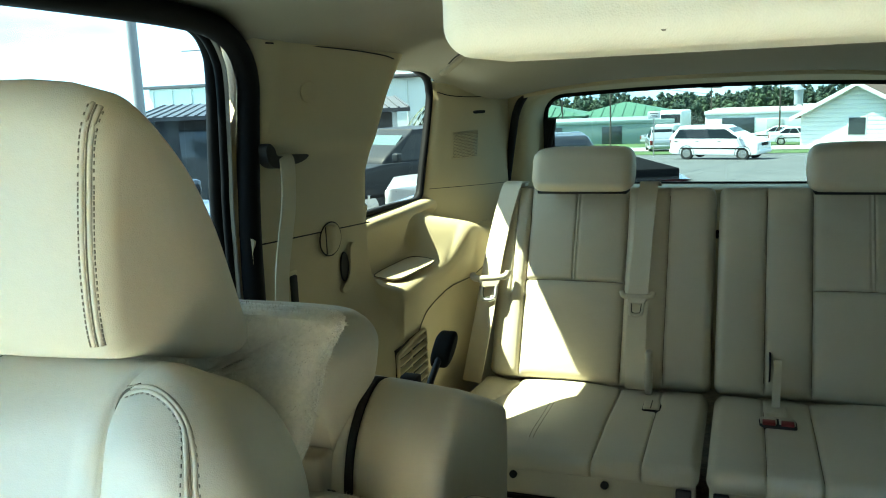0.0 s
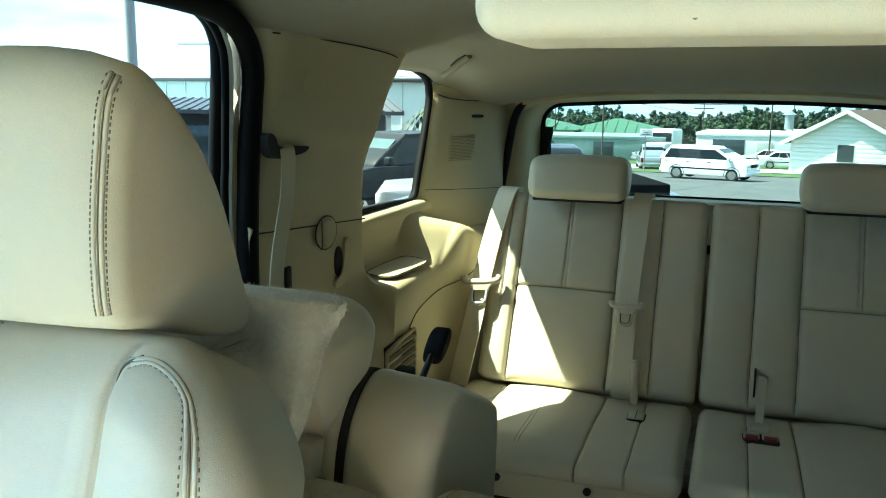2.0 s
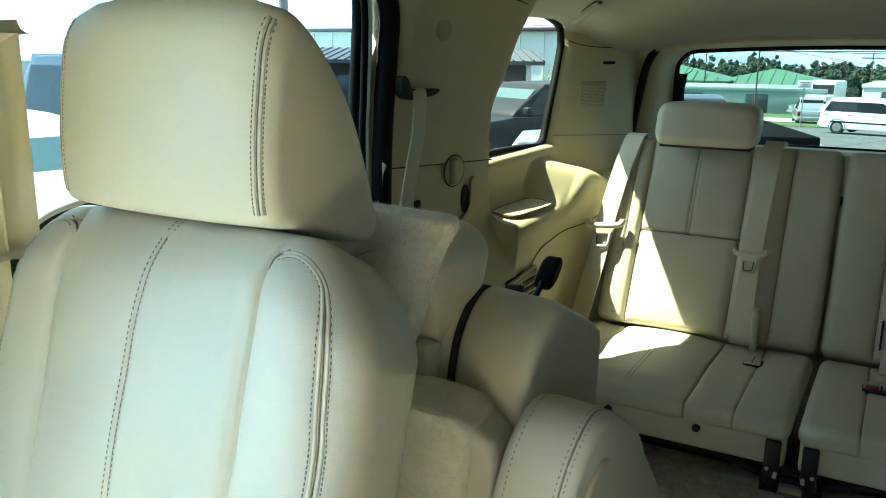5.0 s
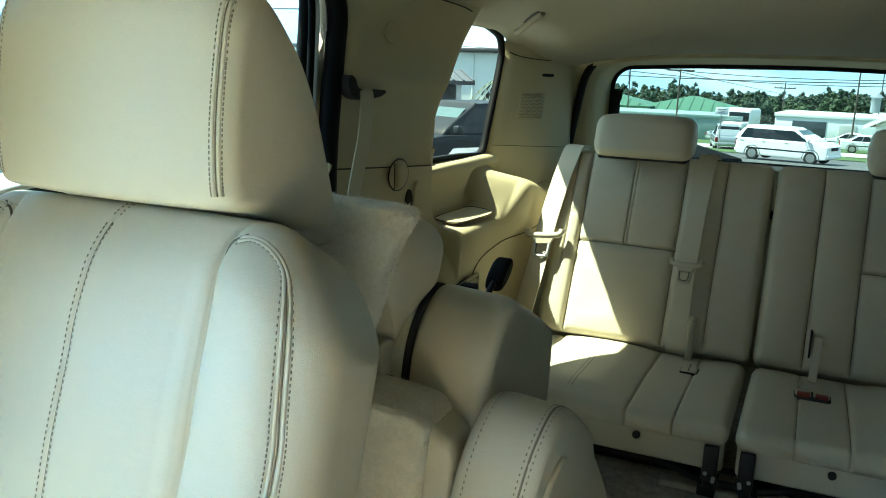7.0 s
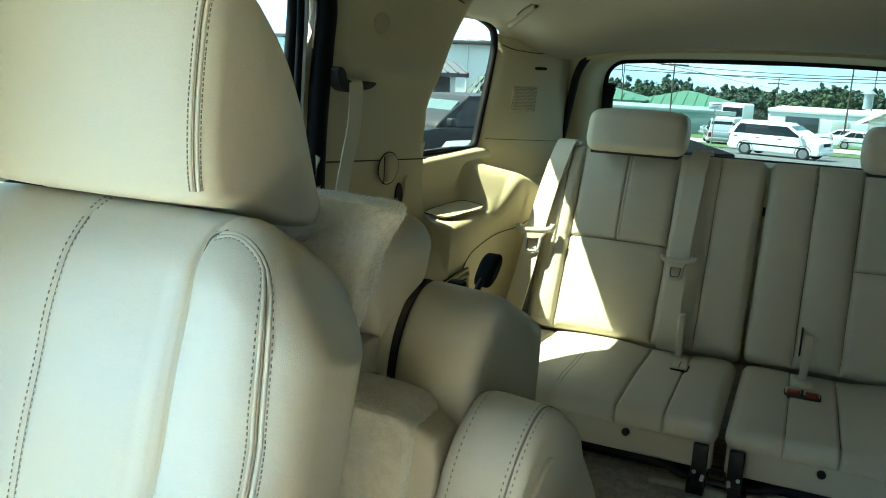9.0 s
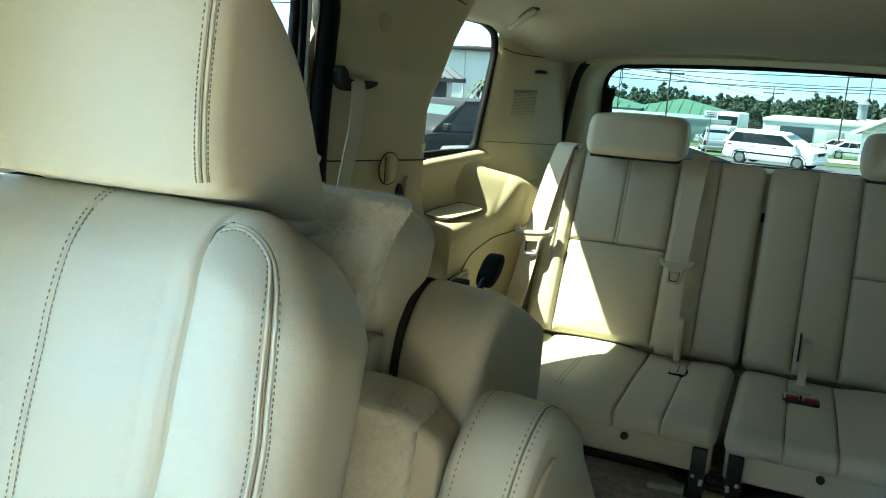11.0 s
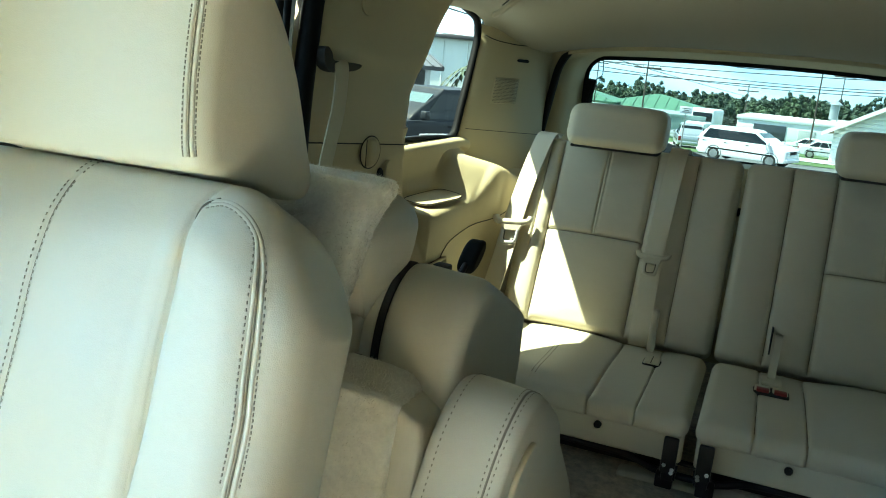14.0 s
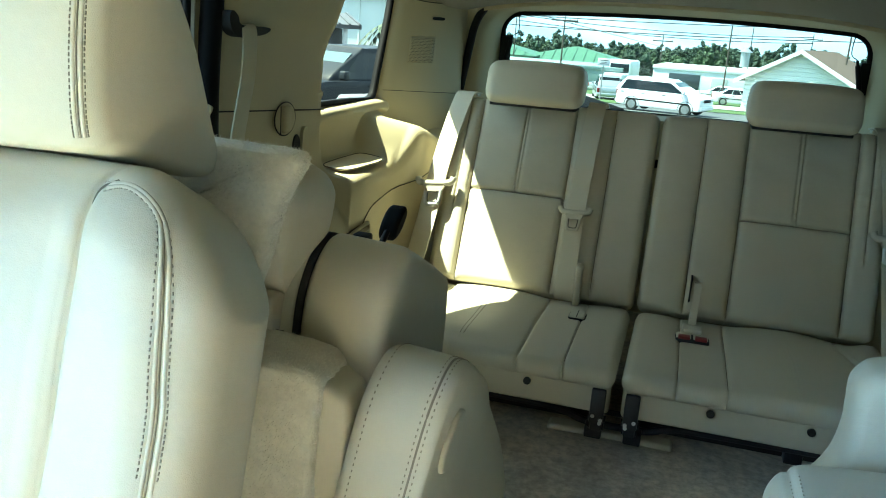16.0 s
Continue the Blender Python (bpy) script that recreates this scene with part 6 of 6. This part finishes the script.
def gable_building(name, label, W, D, eave, ridge, wall, roof, over=0.5, ridge_along="y", openings=(), group=""):
    """Walls with a pitched roof; ridge along local y, gable wall facing -y."""
    e = thing(name, label, "building", group=group)
    h = W / 2
    v = [(-h, 0, 0), (h, 0, 0), (h, 0, eave), (0, 0, ridge - 0.1), (-h, 0, eave), (-h, D, 0), (h, D, 0), (h, D, eave), (0, D, ridge - 0.1), (-h, D, eave)]
    f = [(0, 1, 2, 3, 4), (5, 9, 8, 7, 6), (0, 4, 9, 5), (1, 6, 7, 2), (0, 5, 6, 1), (4, 3, 8, 9), (2, 7, 8, 3)]
    mesh("wall", v, f, wall, e, smooth=False)
    sl = (ridge - eave) / h
    for sg in (-1, 1):
        a = [(0, -over, ridge), (sg * (h + over), -over, eave - sl * over), (sg * (h + over), D + over, eave - sl * over), (0, D + over, ridge)]
        b = [(p[0], p[1], p[2] + 0.14) for p in a]
        mesh("roof_slope", a + b, [(0, 1, 2, 3), (4, 5, 6, 7), (0, 1, 5, 4), (1, 2, 6, 5), (2, 3, 7, 6), (3, 0, 4, 7)], roof, e, smooth=False)
        a = [(0, -over - 0.03, ridge - 0.12), (sg * (h + over), -over - 0.03, eave - sl * over - 0.12), (sg * (h + over), -over - 0.03, eave - sl * over + 0.16), (0, -over - 0.03, ridge + 0.16)]
        b = [(p[0], p[1] + 0.03, p[2]) for p in a]
        mesh("barge_board", a + b, [(0, 1, 2, 3), (4, 5, 6, 7), (0, 1, 5, 4), (1, 2, 6, 5), (2, 3, 7, 6), (3, 0, 4, 7)], SIDING, e, smooth=False)
    for (x0, x1, z0, z1) in openings:
        w_ = part("window", block((x0 - 0.08, -0.05, z0 - 0.08), (x1 + 0.08, 0.02, z1 + 0.08), 0.01), SIDING, e)
        part("glass", block((x0, -0.07, z0), (x1, 0.0, z1)), WINDOWDARK, w_)
    return e


house = gable_building("house", "white sided house with a brown shingle roof", 6.9, 12, 2.25, 4.15, SIDING, SHINGLE, 0.6, openings=((-0.5, 0.5, 0.9, 2.0),))
for k in range(13):
    half_w = 3.45 if k * 0.28 < 1.85 else max(0.1, 3.45 * (3.68 - k * 0.28) / 1.85)
    part("siding_board", block((-half_w, -0.03, 0.1 + k * 0.28), (half_w, 0.01, 0.11 + k * 0.28 + 0.24), 0.005), SIDING, house)
set_down(house, 6.9, 59.5, -18)


def hip_shed(label, W, D, eave, ridge, wall, roof, place, turn):
    """A long low shed along local x with a hipped metal roof."""
    e = thing("shed", label, "building", group="green roofed sheds")
    h, k = W / 2, D / 2
    part("wall", block((-h, 0, 0), (h, D, eave), 0.02), wall, e)
    o, t = 0.7, D * 0.55
    v = [(-h - o, -o, eave - 0.05), (h + o, -o, eave - 0.05), (h + o, D + o, eave - 0.05), (-h - o, D + o, eave - 0.05), (-h + t, k, ridge), (h - t, k, ridge)]
    v += [(p[0], p[1], p[2] - 0.15) for p in v[:4]]
    mesh("roof", v, [(0, 1, 5, 4), (1, 2, 5), (2, 3, 4, 5), (3, 0, 4), (0, 1, 7, 6), (1, 2, 8, 7), (2, 3, 9, 8), (3, 0, 6, 9), (6, 7, 8, 9)], roof, e, smooth=False)
    n = int(W / 1.2)
    for i in range(n):
        x = -h + (i + 0.5) * W / n
        top = min(1.0, (x + h + o) / (t + o), (h + o - x) / (t + o))
        q = [(x - 0.05, -o, eave), (x + 0.05, -o, eave), (x + 0.05, -o + (k + o) * top, eave + (ridge - eave) * top), (x - 0.05, -o + (k + o) * top, eave + (ridge - eave) * top)]
        mesh("roof_rib", q + [(p[0], p[1], p[2] + 0.07) for p in q], [(0, 1, 2, 3), (4, 5, 6, 7), (0, 1, 5, 4), (1, 2, 6, 5), (2, 3, 7, 6), (3, 0, 4, 7)], roof, e, smooth=False)
    for i in range(4):
        x = -h + (i + 0.5) * W / 4
        w_ = part("door", block((x - 1.3, -0.04, 0.0), (x + 1.3, 0.05, eave * 0.75), 0.02), GREYWALL, e, "grey roller door")
    set_down(e, place[0], place[1], turn)


hip_shed("long low building with a green metal roof", 13, 11, 3.2, 4.9, WHITEWALL, GREENROOF, (-25.0, 98), 4)
hip_shed("low building with a hipped green metal roof", 14, 12, 2.9, 4.6, WHITEWALL, GREENROOF, (-14.0, 102), 2)


def flat_building(name, label, W, D, H, wall, doors=(), place=(0, 0, 0), turn=0):
    e = thing(name, label, "building")
    part("wall", block((-W / 2, 0, 0), (W / 2, D, H), 0.03), wall, e)
    part("parapet", block((-W / 2 - 0.1, -0.1, H - 0.25), (W / 2 + 0.1, D + 0.1, H + 0.1), 0.03), wall, e)
    for (x0, x1, z1, mat) in doors:
        part("door", block((x0, -0.06, 0.0), (x1, 0.05, z1), 0.02), mat, e, "dark opening")
    set_down(e, place[0], place[1], turn)
    return e


flat_building("warehouse", "white flat-roofed warehouse with dark loading doors", 11, 14, 3.0, WHITEWALL, ((-3.8, -0.6, 2.4, WINDOWDARK), (0.6, 2.2, 2.2, GREYWALL)), (1.6, 92, 0), -4)
flat_building("warehouse", "grey flat-roofed workshop beside the warehouse", 6, 14, 3.3, GREYWALL, ((-1.2, 1.2, 2.3, WINDOWDARK),), (8.2, 96, 0), -4)
flat_building("warehouse", "pale teal low wall of a far store", 16, 10, 2.3, SHEDWALL, ((-5, -3, 1.8, WINDOWDARK), (1, 3, 1.8, WINDOWDARK)), (-14.5, 84, 0), 6)
cup = thing("roof_vent", "pale metal vent stack on a far roof", "vent")
part("stack", join(rod((0, 0, 0), (0, 0, 1.5), 0.45, n=16), rod((0, 0, 1.5), (0, 0, 1.9), 0.7, 0.2, n=16)), CARPAINT_S, cup)
cup.location = (5.2, 93, ground_z(93) + 3.6)


# large pale building beside the lot
def long_hall():
    e = thing("hall", "long pale metal-clad hall beside the lot with a dark lean-to roof", "building")
    part("wall", block((-9, 4, 0), (5.4, 7, 3.75), 0.05), PALEWALL, e)
    for k in range(14):
        part("cladding_rib", block((-8.8 + k * 1.0, 3.95, 0.1), (-8.74 + k * 1.0, 4.0, 3.7)), PALEWALL, e)
    part("low_wing", block((-30, -40, 0), (0, 3.9, 2.7), 0.05), PALEWALL, e)
    part("eave", block((-9.2, 3.7, 3.75), (5.6, 7.2, 3.88), 0.02), DARKROOF, e)
    e.location = (-15.5, 26, ground_z(27))
    a = thing("lean_to", "dark ribbed metal awning over a shed front", "awning")
    part("shed", block((-3.2, 0.3, 0), (3.0, 3.5, 2.25), 0.02), DARKROOF, a)
    part("opening", block((-2.6, 0.24, 0), (2.4, 0.32, 2.0), 0.01), WINDOWDARK, a)
    v = [(-3.6, -0.7, 2.27), (3.4, -0.7, 2.27), (3.4, 3.7, 2.57), (-3.6, 3.7, 2.57)]
    mesh("roof", v + [(p[0], p[1], p[2] + 0.1) for p in v], [(0, 1, 2, 3), (4, 5, 6, 7), (0, 1, 5, 4), (1, 2, 6, 5), (2, 3, 7, 6), (3, 0, 4, 7)], DARKROOF, a, smooth=False)
    for k in range(28):
        x = -3.55 + k * 0.255
        r_ = [(x, -0.71, 2.36), (x + 0.05, -0.71, 2.36), (x + 0.05, 3.7, 2.66), (x, 3.7, 2.66)]
        mesh("roof_rib", r_ + [(p[0], p[1], p[2] + 0.04) for p in r_], [(0, 1, 2, 3), (4, 5, 6, 7), (0, 1, 5, 4), (1, 2, 6, 5), (2, 3, 7, 6), (3, 0, 4, 7)], DARKROOF, a, smooth=False)
    for x in (-3.2, 3.0):
        part("post", block((x - 0.06, -0.6, 0), (x + 0.06, -0.48, 2.27), 0.01), GREYWALL, a)
    set_down(a, -11.4, 19.0, 28)


long_hall()


def pole(x, y, H, r, mat=WOOD, arms=True, label="wooden utility pole with cross arms"):
    e = thing("utility_pole", label, "pole", group="utility poles")
    part("shaft", rod((0, 0, 0), (0, 0, H), r, r * 0.7, 12), mat, e)
    if arms:
        part("cross_arm", block((-1.1, -0.06, H - 0.7), (1.1, 0.06, H - 0.58), 0.01), WOOD, e)
        for k in (-1, -0.4, 0.4, 1):
            part("insulator", rod((k, 0, H - 0.58), (k, 0, H - 0.42), 0.05, 0.03, 8), GREYWALL, e)
    set_down(e, x, y, 8)
    return e


pole(-5.1, 6.25, 9.0, 0.05, GREYSTRIP, False, "slim grey steel lamp post")
for (x, y, H) in ((2.7, 72, 7.6), (6.0, 100, 9.0), (10.6, 66, 8.6), (-10.5, 70, 6.4), (-3.5, 98, 6.5), (13.5, 110, 8.4), (-20, 96, 8.0), (26, 68, 9), (-34, 70, 9)):
    pole(x, y, H, 0.075)


def road_sign():
    e = thing("road_sign", "small white road sign with dark bars on a grey post", "sign")
    part("post", rod((0, 0, 0), (0, 0, 2.66), 0.035, n=10), GREYSTRIP, e)
    p = part("panel", block((-0.36, -0.07, 2.20), (0.36, -0.04, 2.62), 0.01), WHITEWALL, e)
    for k, w in ((2.50, 0.24), (2.40, 0.16), (2.30, 0.22)):
        part("bar", block((-w, -0.074, k - 0.02), (w, -0.069, k + 0.02)), WINDOWDARK, p)
    set_down(e, -4.95, 50, 8)


road_sign()


def cables():
    runs = [((-34, 70, 7.4), (26, 68, 8.3)), ((-34, 70.5, 6.6), (26, 68.5, 7.4)), ((-34, 71, 5.9), (26, 69, 6.4)), ((-20, 96, 7.6), (13.5, 110, 8.0)), ((-20, 96.3, 7.0), (13.5, 110, 7.3)),
            ((-3.75, 7.0, 2.66), (4.46, 99.94, 4.8)), ((-7.6, 14, 4.0), (2.7, 72, 7.2)), ((10.6, 66, 8.1), (40, 60, 8)), ((2.7, 72, 7.1), (10.6, 66, 7.6)), ((-15, 18, 5.2), (-5.1, 6.25, 8.5)), ((-15, 20, 4.2), (4, 18, 5.0))]
    for a, b in runs:
        a = np.array((a[0], a[1], a[2] + ground_z(a[1])))
        b = np.array((b[0], b[1], b[2] + ground_z(b[1])))
        ln = [a + (b - a) * t - np.array((0, 0, 1)) * (0.25 if a[1] < 10 else 1.0) * 4 * t * (1 - t) * np.linalg.norm(b - a) / 60 for t in np.linspace(0, 1, 24)]
        w = thing("overhead_cable", "black overhead cable strung between poles", "cable", tuple(a), "overhead cables")
        d = np.linalg.norm(a + b) / 2
        v, f = tube(ln, 0.008 if a[1] < 10 else 0.012 + 0.00035 * min(d, 90), 5)
        mesh("wire", v, f, WIRE, w)


cables()


def crown(rng, c, size, count, leaf):
    """Leaf clumps scattered through several round masses."""
    c, size = np.array(c, float), np.array(size, float)
    unit = lambda q: q / np.maximum(np.linalg.norm(q, axis=1, keepdims=True), 1e-9)
    lc = c + rng.normal(0, 0.32, (7, 3)) * size
    ls = rng.uniform(0.35, 0.72, (7, 1)) * size
    which = np.arange(count) % 7
    p = lc[which] + unit(rng.normal(0, 1, (count, 3))) * ls[which] * rng.uniform(0.3, 1.12, (count, 1))
    a = unit(rng.normal(0, 1, (count, 3)))
    b = unit(np.cross(a, rng.normal(0, 1, (count, 3))))
    k = leaf * rng.uniform(0.5, 1.3, (count, 1))
    v = np.stack([p - a * k - b * k * 0.5, p + a * k * 0.2 - b * k, p + a * k, p + b * k], 1).reshape(-1, 3)
    return v, np.arange(4 * count).reshape(-1, 4)


def leaf_shell(rng, c, r, count, leaf):
    """Small leaf cards round a clump, facing outwards."""
    unit = lambda q: q / np.maximum(np.linalg.norm(q, axis=1, keepdims=True), 1e-9)
    d = unit(rng.normal(0, 1, (count, 3)))
    p = c + d * r * rng.uniform(0.75, 1.15, (count, 1))
    n = unit(d + rng.normal(0, 0.45, (count, 3)))
    a = unit(np.cross(n, rng.normal(0, 1, (count, 3))))
    b = np.cross(n, a)
    k = leaf * rng.uniform(0.6, 1.6, (count, 1))
    v = np.stack([p - a * k - b * k * 0.5, p + a * k * 0.2 - b * k, p + a * k, p + b * k], 1).reshape(-1, 3)
    return v, np.arange(4 * count).reshape(-1, 4)


def woods():
    """A far line of trees: many lumpy clumps with loose leaves round their outline."""
    rng = np.random.RandomState(11)
    bm = bmesh.new()
    bmesh.ops.create_icosphere(bm, subdivisions=1, radius=1.0)
    bm.verts.ensure_lookup_table()
    ball = np.array([v.co[:] for v in bm.verts])
    tris = np.array([[v.index for v in f.verts] for f in bm.faces])
    bm.free()
    for mat, n, lab in ((LEAF, 340, "dark green line of far trees"), (LEAF_L, 170, "lighter green line of far trees")):
        V, F, at = [], [], 0
        for k in range(n):
            y = rng.uniform(140, 172)
            x = -62 + 124 * (k + rng.uniform(0, 1)) / n
            top = 0.35 - 1.0 * math.exp(-((x + 11) / 7) ** 2) + 0.5 * math.sin(x * 0.45) + rng.normal(0, 0.5) - 0.0055 * (y - 150) - (0.6 if mat is LEAF_L else 0.0)
            if rng.uniform() < 0.15:
                top += 0.45
            H = top - ground_z(y)
            w = rng.uniform(1.0, 2.4)
            cone = rng.uniform() < 0.35
            for j in range(16):
                h = rng.uniform(0.15, 0.97)
                spread = w * (1.05 - h if cone else math.sqrt(max(0.05, 1 - (2 * h - 1.0) ** 2)))
                c = np.array((x, y, ground_z(y) + H * h)) + np.array((*rng.uniform(-0.85, 0.85, 2) * spread, 0))
                r = rng.uniform(0.4, 0.85) * (0.55 if h > 0.85 else 1.0)
                q = ball * (1 + rng.normal(0, 0.16, (len(ball), 1)))
                V.append(c + q * r * np.array((0.70, 0.70, 0.60)))
                F += (tris + at).tolist()
                at += len(ball)
                lv, lf = leaf_shell(rng, c, r, 64, 0.115)
                V.append(lv)
                F += (lf + at).tolist()
                at += len(lv)
        tagged(mesh("far_woods", np.concatenate(V).tolist(), F, mat, smooth=False), lab, "trees", kind="stuff")


woods()


def sky_block_trees():
    """Unseen trees added before the car to hold back light from the low sky."""
    rng = np.random.RandomState(21)
    V, F = [], []
    for k in range(70):
        x, y = -11 + 70 * (k + rng.uniform(0, 1)) / 70, rng.uniform(-34, -24)
        H = rng.uniform(8.5, 11.5)
        v, f = crown(rng, (x, y, ground_z(y) + H * 0.5), (2.8, 2.8, H * 0.45), 260, 0.75)
        V.append(v)
        F.append(f + 1040 * k)
    tagged(mesh("sky_block_row", np.concatenate(V).tolist(), np.concatenate(F).tolist(), LEAF, smooth=False), "unseen dark green row of trees added before the car to block low sky", "trees", kind="stuff")


sky_block_trees()


def tree(x, y, H, w, leaf=0.3, label="leafy green tree beyond the lot", mat=LEAF, seed=1):
    rng = np.random.RandomState(seed)
    e = thing("tree", label, "tree", group="trees")
    bms = [rod((0, 0, 0), (0.1, 0, H * 0.5), 0.16, 0.09)]
    for k in range(5):
        a = 2 * math.pi * k / 5 + rng.uniform(0, 1)
        bms.append(rod((0.06, 0, H * (0.3 + 0.04 * k)), (w * 0.6 * math.cos(a), w * 0.6 * math.sin(a), H * (0.6 + 0.05 * k)), 0.07, 0.025, 7))
    part("trunk", join(*bms), BARK, e)
    v, f = crown(rng, (0, 0, H * 0.68), (w, w, H * 0.34), 900, leaf)
    tagged(mesh("crown", v.tolist(), f.tolist(), mat, e, smooth=False), kind="stuff")
    set_down(e, x, y, 0)


tree(-27.5, 112, 6.5, 2.2, 0.3, seed=3)
tree(20, 90, 6.5, 3.0, 0.4, seed=5)


def palm(x, y, H):
    e = thing("palm_tree", "small palm with drooping fronds beside the hall", "tree", group="trees")
    part("trunk", rod((0, 0, 0), (0.05, 0, H), 0.14, 0.10), BARK, e)
    rng = np.random.RandomState(8)
    for k in range(16):
        a, up = 2 * math.pi * k / 16 + rng.uniform(-0.2, 0.2), rng.uniform(0.1, 0.7)
        L = rng.uniform(1.0, 1.5)
        pts = [np.array((0.05 + L * t * math.cos(a), L * t * math.sin(a), H + up * L * t - 0.9 * L * t * t)) for t in np.linspace(0, 1, 9)]
        v, f = [], []
        side = np.array((-math.sin(a), math.cos(a), 0))
        for i in range(8):
            p, q = pts[i], pts[i + 1]
            for sg in (-1, 1):
                o = len(v)
                tip = (p + q) / 2 + sg * side * 0.28 * (1 - 0.6 * i / 8) + np.array((0, 0, -0.10)) + (q - p) * 0.8
                v += [p, q, tip]
                f.append((o, o + 1, o + 2))
        mesh("frond", v, f, LEAF, e, smooth=False)
    set_down(e, x, y, 0)


palm(-8.9, 25.2, 2.75)
